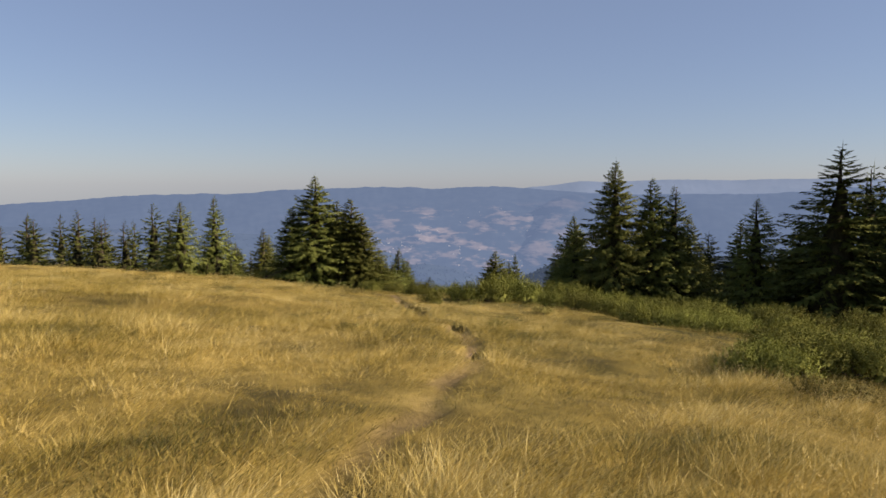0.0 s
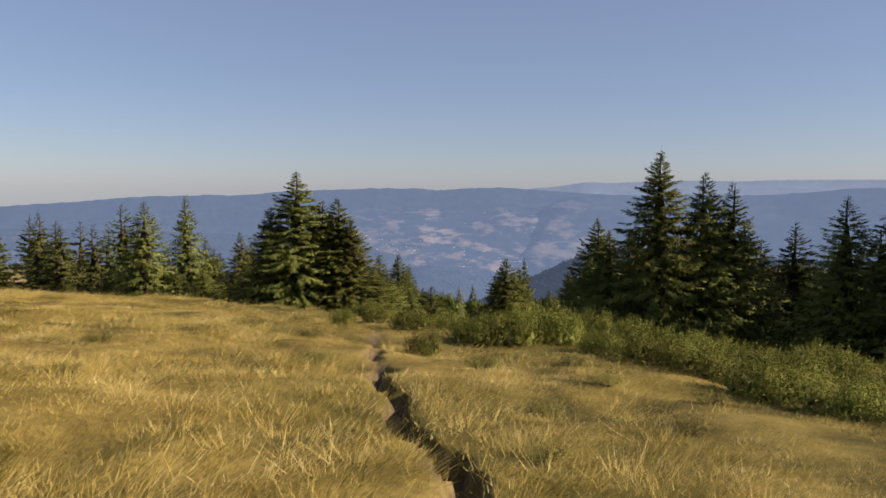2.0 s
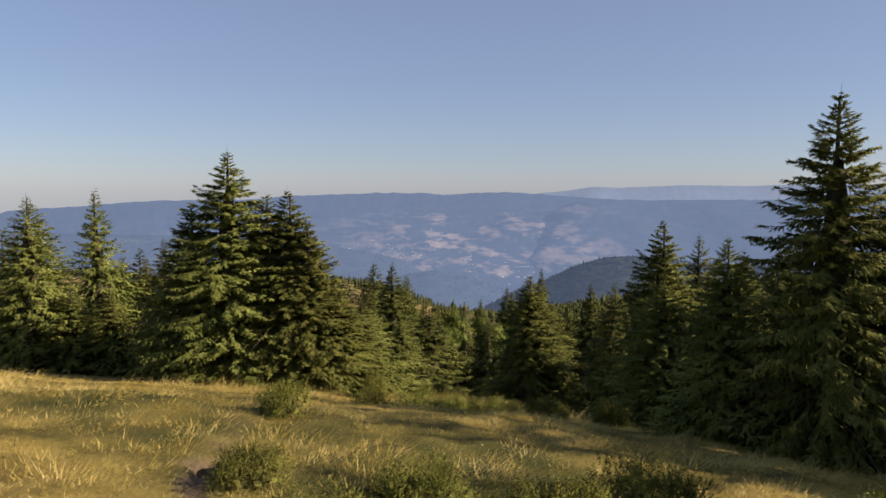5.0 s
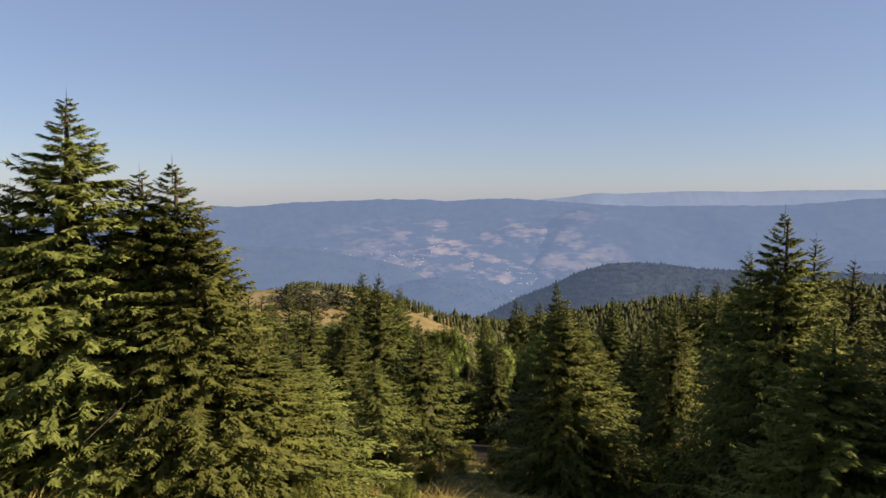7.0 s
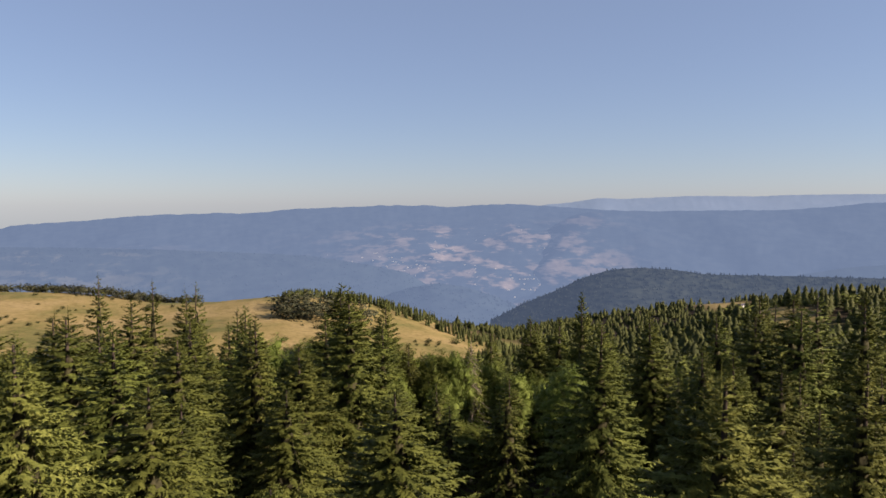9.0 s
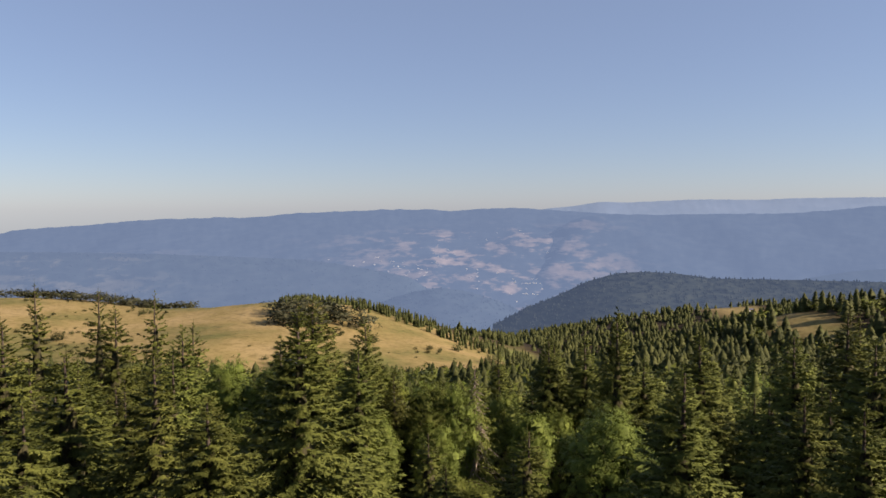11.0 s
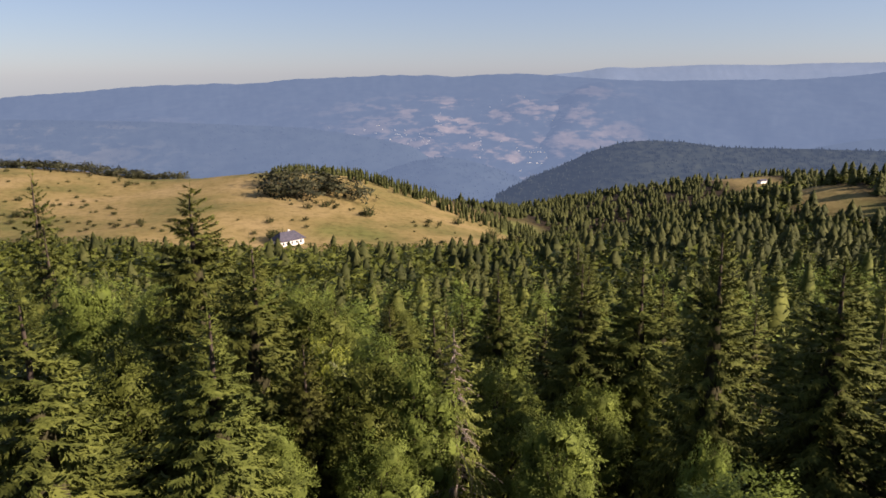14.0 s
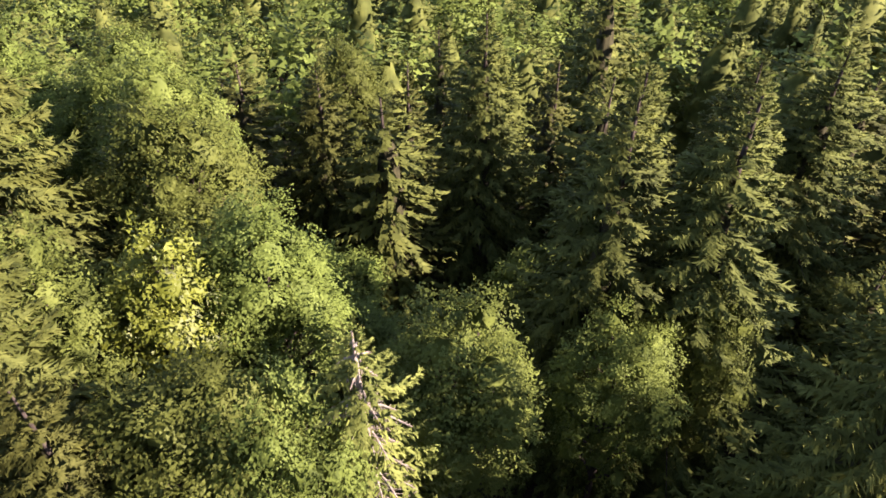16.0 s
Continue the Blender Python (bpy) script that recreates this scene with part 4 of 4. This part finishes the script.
bushy = [leaf_cloud(np.random.default_rng(130 + i), [(0, 0, 0.6, 0.22, 0.28), (0.16, 0.1, 0.5, 0.16, 0.16), (-0.16, -0.1, 0.55, 0.17, 0.18), (0.05, -0.18, 0.45, 0.16, 0.15), (-0.08, 0.16, 0.4, 0.17, 0.16), (0, 0, 0.85, 0.12, 0.13)], 900, 0.045) for i in range(4)]
far_woods("broadleaf_woods", "fresh green broadleaf trees between the spruces", M_LEAF, low_leafy, bushy, False)


def hill_woods(name, label, mat, hill, count, tall, seed):
    """Tree tops all over a far hill."""
    X, Y, Z = hill[:3]
    rng = np.random.default_rng(seed)
    rows, cols = X.shape
    vs, ts, o = [], [], 0
    for _ in range(count):
        fi, fj = (rows * 0.75) * rng.random() ** 1.6, (cols - 1.001) * rng.random()
        i, j = int(fi), int(fj)
        a, b = fi - i, fj - j
        at = [float((m[i, j] * (1 - b) + m[i, j + 1] * b) * (1 - a) + (m[i + 1, j] * (1 - b) + m[i + 1, j + 1] * b) * a) for m in (X, Y, Z)]
        v, t = teeth[int(rng.integers(len(teeth)))]
        h = tall * rng.uniform(0.6, 1.25)
        vs.append(v * (h * 1.9, h * 1.9, h) + (at[0], at[1], at[2] - 1.0))
        ts.append(t + o)
        o += len(v)
    return tagged(new(name, raw_mesh(name, np.concatenate(vs), np.concatenate(ts), mat)), label, "woods", kind="stuff")


# these tree tops share the ridges' painted haze and glow
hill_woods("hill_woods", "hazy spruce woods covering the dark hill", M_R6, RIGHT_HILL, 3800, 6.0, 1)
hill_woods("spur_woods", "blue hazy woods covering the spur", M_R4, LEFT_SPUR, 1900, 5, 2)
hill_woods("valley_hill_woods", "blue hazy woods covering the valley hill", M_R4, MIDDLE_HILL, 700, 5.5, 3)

# ---------------------------------------------------------------- shrubs on the meadow and in the glade
juniper = [make_bush(80 + i, 1.1, 0.95, 24, 62, 0.045, M_JUNIPER, "bushy green juniper among dry grass") for i in range(3)]
heath = [make_bush(85 + i, 0.6, 0.55, 10, 34, 0.042, M_HEATH, "low olive-brown heath shrub in the dry grass", "heath_shrub", "shrub", "heath shrubs on the meadow", inner=0.15) for i in range(2)]
rusty = make_bush(88, 1.5, 1.0, 16, 50, 0.08, M_RUSTY, "rust-red dying juniper in the glade")
SHRUBS = [
    # the large junipers beside the trail: x, y, height, girth
    (2.0, 30.5, 1.35, 1.3), (3.3, 31.2, 1.5, 1.3), (0.9, 30.4, 1.0, 1.1), (4.2, 33.4, 1.5, 1.1), (5.4, 34.7, 1.7, 1.1), (2.7, 32.6, 1.5, 1.2), (6.3, 36, 1.4, 1.2),
    (5.6, 30.4, 1.25, 1.2), (6.7, 30.0, 1.2, 1.2), (7.8, 30.6, 1.1, 1.2), (-0.5, 27.6, 0.75, 0.8), (-1.2, 35, 0.9, 1.2), (0.4, 35.2, 0.9, 1.3), (1.8, 36.5, 1.0, 1.4),
    (-0.1, 37.5, 0.8, 1.2), (-2.6, 37.6, 0.7, 1.0), (-3.4, 34.2, 0.7, 0.8), (3.4, 38, 1.0, 1.5), (-3.6, 44, 0.9, 1.1),
    # the hedge along the slope
    (5.2, 27.6, 0.9, 1.3), (6.0, 26.0, 1.0, 1.4), (6.6, 23.9, 0.95, 1.4), (7.4, 22.4, 0.95, 1.4), (8.3, 21.0, 0.9, 1.4), (8.9, 23.5, 1.0, 1.5), (9.8, 20.4, 0.9, 1.4), (10.9, 22, 1.0, 1.5),
    (7.8, 25.6, 1.0, 1.4), (9.6, 26.8, 1.1, 1.5), (11.6, 25.2, 1.1, 1.5), (13, 22, 1.1, 1.5), (8.0, 28.4, 1.0, 1.4), (10.5, 29.5, 1.1, 1.5), (12.8, 28.5, 1.2, 1.5), (4.4, 29.2, 0.8, 1.1),
    # at the start
    (5.6, 12.4, 0.85, 1.2), (6.5, 13.3, 1.0, 1.3), (7.5, 13.0, 1.05, 1.3), (7.0, 14.8, 0.9, 1.3), (8.4, 15.2, 1.0, 1.3), (8.6, 12.6, 1.0, 1.2), (9.6, 14.0, 1.0, 1.3), (10.5, 16.5, 1.0, 1.3),
    # before the wood
    (-2.5, 53, 0.9, 1.2), (-1.2, 54, 0.9, 1.3), (0.2, 53.5, 0.9, 1.2), (1.6, 55, 1.0, 1.3), (3.6, 52.5, 1.1, 1.1), (4.3, 54, 1.0, 1.0), (6.1, 53.5, 1.3, 0.9), (-5.6, 53, 0.9, 1.0), (2.6, 58, 0.9, 1.2),
    (-3.4, 61.5, 1.6, 0.9), (-1.2, 66, 1.0, 1.0), (5, 61, 1.0, 1.1), (7.5, 58, 1.1, 1.2), (8.5, 62, 1.4, 1.1),
    # in the glade
    (3.1, 85, 2.3, 1.0), (4.2, 87.5, 2.0, 0.9), (9.6, 77.4, 2.2, 0.8), (10.6, 79, 2.6, 0.8), (11.6, 78, 1.8, 0.8), (14.6, 90.3, 2.4, 0.9), (-4.6, 72, 1.5, 1.0), (1.2, 92, 1.6, 1.1), (-7, 82, 1.6, 1.1),
    (-4.2, 86, 1.5, 1.1), (-9, 78, 1.4, 1.0), (0.6, 79, 1.2, 1.0), (-0.5, 72.5, 1.2, 1.0),
]
for x, y, hgt, girth in SHRUBS:
    plant(juniper[int(RNG.integers(3))], x, y, hgt * 0.95, 1.1, float(RNG.uniform(0, 360)), girth * 0.72)
for x, y, hgt, girth in ((-2.8, 77.5, 1.9, 1.0), (-3.6, 75.0, 1.5, 0.9), (-2.1, 79.5, 1.4, 0.8)):
    plant(rusty, x, y, hgt, 1.5, float(RNG.uniform(0, 360)), girth)
for x, y, hgt, girth in ((-2.6, 24.4, 0.45, 1.2), (-1.9, 14.4, 0.35, 0.6), (1.3, 17.6, 0.4, 0.7), (5.4, 10.2, 0.7, 1.0), (6.1, 10.6, 0.6, 0.9), (-3.6, 29.0, 0.5, 1.2), (0.9, 24.5, 0.5, 1.0), (3.2, 26.4, 0.5, 1.0), (-5.5, 29.8, 0.5, 1.2), (7.2, 27.0, 0.7, 1.1),
                         (-4.4, 70, 1.0, 1.2), (-2.2, 71, 1.1, 1.2), (-3.4, 73.5, 1.2, 1.2), (1.0, 26.2, 0.4, 0.9), (-0.2, 31.6, 0.5, 0.9), (-4.8, 33.4, 0.5, 1.1), (1.75, 20.8, 0.5, 0.7), (3.6, 19.6, 0.5, 0.6), (-5.8, 20.5, 0.3, 0.7), (3.2, 23.2, 0.5, 0.8), (-7.4, 25.0, 0.45, 0.9), (4.9, 22.4, 0.5, 0.8)):
    plant(heath[int(RNG.integers(2))], x, y, hgt * 0.55, 0.6, float(RNG.uniform(0, 360)), girth * 0.8)

# ---------------------------------------------------------------- dead wood


def make_snag(seed, H, twigs_n, reach, label, hang_down=0.25):
    """A dead spruce: grey bole with whorls of bare, broken branches."""
    rng = np.random.default_rng(seed)
    hs = np.linspace(-0.5, H, 10)
    bole = tube(np.c_[np.cumsum(rng.normal(0, 0.02, (10, 2)), 0), hs], 0.017 * H * (1 - np.clip(hs / H, 0, 1)) ** 0.8 + 0.02)
    root = new("dead_tree")
    hang("trunk", raw_mesh("trunk", *bole, M_DEADWOOD, True), root)
    for i in range(twigs_n):
        u = (i + rng.random()) / twigs_n
        h, a = H * (0.12 + 0.86 * u), i * 2.4 + rng.normal(0, 0.4)
        l = reach * (1 - u) ** 0.7 * rng.uniform(0.35, 1.1) + 0.1
        d = np.array([math.cos(a), math.sin(a), 0])
        p = np.array([0, 0, h])
        q, e = p + d * l * 0.55 - (0, 0, hang_down * 0.3 * l), p + d * l - (0, 0, hang_down * l)
        pieces = [tube([p, q, e], (0.04, 0.028, 0.008), 4)]
        for k in range(9):
            s = 0.25 + 0.08 * k
            b = p + (e - p) * s
            w = unit((d * 0.6 + np.array([-d[1], d[0], 0]) * rng.choice([-1, 1]) * 0.8 - (0, 0, rng.uniform(0, 0.6)))[None])[0]
            pieces.append(tube([b, b + w * l * 0.32 * (1.2 - s)], (0.018, 0.006), 3))
        hang("branch", raw_mesh("branch", *joined(pieces), M_DEADWOOD, True), root)
    return tagged(root, label, "dead tree")


snag = make_snag(5, 13.0, 110, 3.6, "bleached dead spruce with bare broken branches between beeches", 0.42)
x, y = 2.2, 134.7
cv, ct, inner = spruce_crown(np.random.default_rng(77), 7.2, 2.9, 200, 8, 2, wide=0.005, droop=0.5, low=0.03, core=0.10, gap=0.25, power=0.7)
hang("crown", raw_mesh("crown", cv + (0, 0, 6.1), ct, M_NEEDLE_OPEN_LIT, False, inner, outward(cv)), snag, "thin living green top")
snag.matrix_basis = Matrix.Translation((x, y, gz(x, y)))
snag.scale = (1, 1, (-14.2 - gz(x, y)) / 13.3)
stub = make_snag(6, 2.4, 14, 0.9, "small bleached snag in the glade", 0.0)
stub.matrix_basis = pose(-6.2, 83, gz(-6.2, 83), 0, 14, 0)

# ---------------------------------------------------------------- the far pasture: farmhouse, scattered bushes, trees on the crest


def plain(name, a, b, scale, rough=0.85):
    n = Nodes(name)
    f = n.noise(scale, 4)
    return n.done(n.ramp(f, (0.3, a), (0.7, b)), rough, 0.2)


M_PLASTER = plain("white_plaster", (0.66, 0.64, 0.60), (0.82, 0.80, 0.77), 0.7)
M_SLATE = plain("grey_slate", (0.055, 0.052, 0.068), (0.10, 0.094, 0.118), 0.9)
M_GLASS_DARK = plain("dark_pane", (0.02, 0.025, 0.03), (0.04, 0.045, 0.05), 2.0, 0.1)
M_TIMBER = plain("weathered_boards", (0.12, 0.085, 0.06), (0.2, 0.15, 0.11), 3.0)


def box(bm, cx, cy, cz, sx, sy, sz):
    r = bmesh.ops.create_cube(bm, size=1, matrix=Matrix.Translation((cx, cy, cz)) @ Matrix.Diagonal((sx, sy, sz, 1)))
    return r["verts"]


def farmhouse(x, y, turn):
    root = new("farmhouse")
    bm = bmesh.new()
    box(bm, 0, 0, 1.5, 15, 8.5, 4.2)
    part("wall", bm, M_PLASTER, root)
    # half-hipped roof with deep eaves
    bm = bmesh.new()
    e, r, hz = (8.3, 5.2, 3.3), 4.4, 7.4
    lo = [bm.verts.new((sx * e[0], sy * e[1], e[2])) for sx, sy in ((-1, -1), (1, -1), (1, 1), (-1, 1))]
    up = [bm.verts.new((sx * e[0], sy * e[1], e[2] + 0.25)) for sx, sy in ((-1, -1), (1, -1), (1, 1), (-1, 1))]
    a, b = bm.verts.new((-r, 0, hz)), bm.verts.new((r, 0, hz))
    bm.faces.new(lo[::-1])
    for i in range(4):
        j = (i + 1) % 4
        bm.faces.new((lo[i], lo[j], up[j], up[i]))
    bm.faces.new((up[0], up[1], b, a))
    bm.faces.new((up[1], up[2], b))
    bm.faces.new((up[2], up[3], a, b))
    bm.faces.new((up[3], up[0], a))
    roof = part("roof", bm, M_SLATE, root, "grey-violet slate roof")
    bm = bmesh.new()
    box(bm, 1.5, 0.8, 7.3, 0.9, 0.7, 1.6)
    part("chimney", bm, M_PLASTER, roof)
    for i in range(5):
        bm = bmesh.new()
        box(bm, -5.4 + 2.7 * i, -4.27, 1.9, 1.0, 0.06, 1.3)
        part("window", bm, M_GLASS_DARK, root, "dark window pane")
    bm = bmesh.new()
    box(bm, 7.53, 0.5, 1.1, 0.06, 1.6, 2.3)
    part("door", bm, M_TIMBER, root, "brown boarded door")
    root.matrix_basis = pose(x, y, gz(x, y), 0, 0, turn)
    return tagged(root, "white farmhouse with a slate hipped roof on the pasture", "farmhouse")


farmhouse(-90.5, 480.0, 48)


def shed(x, y, turn):
    root = new("pasture_hut")
    bm = bmesh.new()
    box(bm, 0, 0, 1.3, 9, 5, 3.4)
    part("wall", bm, M_PLASTER, root)
    bm = bmesh.new()
    v = [bm.verts.new(p) for p in ((-5, -3, 2.9), (5, -3, 2.9), (5, 3, 2.9), (-5, 3, 2.9), (-5, 0, 4.6), (5, 0, 4.6))]
    for f in ((0, 1, 5, 4), (2, 3, 4, 5), (1, 2, 5), (3, 0, 4), (3, 2, 1, 0)):
        bm.faces.new([v[i] for i in f])
    part("roof", bm, M_SLATE, root)
    root.matrix_basis = pose(x, y, gz(x, y), 0, 0, turn)
    return tagged(root, "low white pasture hut with a grey roof", "hut")


shed(318, 884, 25)
FAR_BUSH = make_bush(91, 1.6, 1.5, 9, 9, 0.3, M_FAR_BUSH, "dark bush standing alone on the dry pasture", "pasture_bush", "bush", "bushes on the far pasture")
rng = np.random.default_rng(8)
done = 0
while done < 120:
    x, y = float(rng.uniform(-420, 60)), float(rng.uniform(470, 690))
    if pasture_mask(np.array([x]), np.array([y]))[0] < 0.95 or math.hypot(x + 90, y - 480) < 24:
        continue
    if fbm(np.array([x]), np.array([y]), 90, 2, 6)[0] < (0.05 if x > -110 else 0.35):
        continue
    k = float(rng.uniform(0.4, 1.2) if rng.random() < 0.88 else rng.uniform(1.3, 2.4))
    plant(FAR_BUSH, x, y, 1.6 * k, 1.6, float(rng.uniform(0, 360)), k * 1.1)
    done += 1
for x, y, k in ((-98, 484, 3.2), (-101, 489, 2.6), (-262, 545, 3.0), (-58, 560, 3.0), (-180, 505, 1.6), (34, 545, 3.4), (20, 560, 3.0), (41, 520, 3.6)):
    plant(FAR_BUSH, x, y, 1.6 * k, 1.6, 10 * k, k)

# low growth along an old ditch
for i in range(16):
    u = i / 15
    x, y = -276 + 118 * u + float(rng.uniform(-2, 2)), 536 - 51 * u ** 1.15 + float(rng.uniform(-1.5, 1.5))
    plant(FAR_BUSH, x, y, float(rng.uniform(0.8, 1.5)), 1.6, float(rng.uniform(0, 360)), float(rng.uniform(0.7, 1.3)))

# a copse on the crest, and the row of spruces that follows it down
crest_c, crest_r = [], []
for i in range(46):
    a, r = rng.uniform(0, 6.28), math.sqrt(rng.random())
    crest_r.append((-106 + 40 * r * math.cos(a), 612 + 34 * r * math.sin(a) + 0.2 * r * 40, float(rng.uniform(6, 12)), 10))
for i in range(430):
    x = float(rng.uniform(-150, 75))
    y = 668 + float(rng.uniform(-4, 60)) - max(0, x + 60) * 0.55
    crest_c.append((x, y, float(rng.uniform(5, 9.5)), 7.5))
for i in range(160):
    crest_r.append((float(rng.uniform(-420, -235)), 690 + float(rng.uniform(0, 35)), float(rng.uniform(4, 8)), 7))
far_woods("copse", "grey-green copse on the crest of the pasture", M_COPSE, crest_r, rounds, False)
far_woods("crest_spruces", "row of dark spruces along the crest", M_NEEDLE_FAR_SHADE, crest_c, cones)

# hamlets in the valley
M_HAMLET = plain("sunlit_house_walls", (0.560, 0.544, 0.528), (0.720, 0.704, 0.680), 0.02)


def hamlets():
    pieces = []
    rng = np.random.default_rng(4)
    X, Y, Z, az, s = MASSIF
    s = s[:, 0]
    groups = ((-4.5, 0.55, 1.2, 26), (-3.6, 0.62, 0.8, 22), (-7.5, 0.50, 0.9, 12), (5.2, 0.72, 0.9, 30), (4.6, 0.80, 0.8, 24), (1.5, 0.70, 1.2, 14), (8.5, 0.45, 1.2, 10), (0.0, 0.42, 1.5, 10), (3.0, 0.28, 2.2, 8), (-28, 0.35, 2.0, 5))
    cube = np.array([(a, b, c) for a in (-1, 1) for b in (-1, 1) for c in (0, 1)], float)
    faces = np.array([(0, 1, 3, 2), (4, 6, 7, 5), (0, 4, 5, 1), (2, 3, 7, 6), (1, 5, 7, 3)])
    for a0, s0, spread, n in groups:
        for _ in range(n * 2 // 3):
            j = int(np.argmin(abs(az - (a0 + rng.normal(0, spread)))))
            i = int(np.argmin(abs(s - (s0 + rng.normal(0, 0.035)))))
            w = rng.uniform(1.4, 2.8)
            pieces.append((cube * (w, w * 0.7, rng.uniform(1.8, 3.2)) + (X[i, j] + rng.uniform(-8, 8), Y[i, j], Z[i, j] - 0.5), faces))
    v, t = joined(pieces)
    tagged(new("hamlet_houses", raw_mesh("hamlet_houses", v, t, M_HAMLET)), "tiny pale houses of hamlets in the valley", "houses", kind="stuff")


hamlets()

# ---------------------------------------------------------------- grass


def meadow_grass(name, label, count, seed, where, hgt, blades, width, spread):
    """Tussocks: each a clump of blades that arch outwards, with a tone of its own."""
    rng = np.random.default_rng(seed)
    x, y = where(rng, count)
    bare, cut = trail_depth(x, y)
    keep = (rng.random(len(x)) > bare * 1.1 + cut * 4 + np.clip(1.15 * np.exp(-((x - trail_x(y)) / 0.34) ** 2), 0, 1) * (hgt > 0.15) * (y < 46)) & (wood_mask(x, y) < 0.6 * rng.random(len(x)) + 0.1)
    x, y = x[keep], y[keep]
    n = len(x)
    lush = np.clip(0.95 + 0.55 * fbm(x, y, 2.6, 3, 9), 0.45, 1.7)
    tone = np.clip(0.52 + 0.24 * rng.normal(0, 1, n) + 0.55 * fbm(x, y, 1.1, 2, 12), 0, 1)
    N = n * blades
    rep = lambda v: np.repeat(v, blades)
    sx, sy = rng.normal(0, 1, (2, N))
    wide = rep(spread * rng.uniform(0.6, 1.5, n) * (1 + 0.012 * np.abs(y)))
    X, Y = rep(x) + wide * sx, rep(y) + wide * sy
    hh = rep(lush * hgt * rng.uniform(0.55, 1.35, n) * (0.65 + 0.7 * tone)) * rng.uniform(0.5, 1.25, N)
    w = width * (0.8 + 0.022 * rep(np.hypot(x, y))) * rng.uniform(0.7, 1.3, N)
    a = rng.uniform(0, 6.28, N)
    lx = rep(rng.normal(0.5, 0.4, n)) + 0.5 * sx + rng.normal(0, 0.25, N)
    ly = rep(rng.normal(0.0, 0.25, n)) + 0.4 * sy + rng.normal(0, 0.25, N)
    base = np.stack([X, Y, ground_z(X, Y) - 0.03], 1)
    d = np.stack([np.cos(a), np.sin(a), 0 * a], 1) * w[:, None]
    tip = base + np.stack([lx * hh, ly * hh, hh * 0.9], 1)
    v = np.stack([base - d, base + d, tip], 1).reshape(-1, 3)
    t = np.arange(N)[:, None] * 3 + np.array([[0, 1, 2]])
    me = raw_mesh(name, v, t, M_GRASS)
    me.attributes.new("tone", "FLOAT", "POINT").data.foreach_set("value", np.repeat(tone, 3 * blades).astype(np.float32))
    return tagged(new(name, me), label, "grass", kind="stuff")


def fan(rng, n):
    """More tufts where the drone starts low over the turf."""
    y = 2.5 + 58 * rng.random(n) ** 1.25
    x = rng.uniform(-1, 1, n) * 0.70 * (y + 2.5)
    return x, y


def glade(rng, n):
    return rng.uniform(-16, 13, n), rng.uniform(58, 98, n)


meadow_grass("meadow_grass", "knee-high dry golden grass bent by the wind", 25000, 1, fan, 0.17, 30, 0.0036, 0.12)
meadow_grass("meadow_turf", "short straw-coloured turf between the tussocks", 40000, 3, fan, 0.09, 7, 0.006, 0.15)
meadow_grass("glade_grass", "thin pale grass in the glade", 3500, 2, glade, 0.36, 10, 0.005, 0.12)

for proto in (*close, *big, *mid, *part_fine, *fine, *beech, *shrubby, yellow, *juniper, *heath, rusty, FAR_BUSH):
    away(proto)
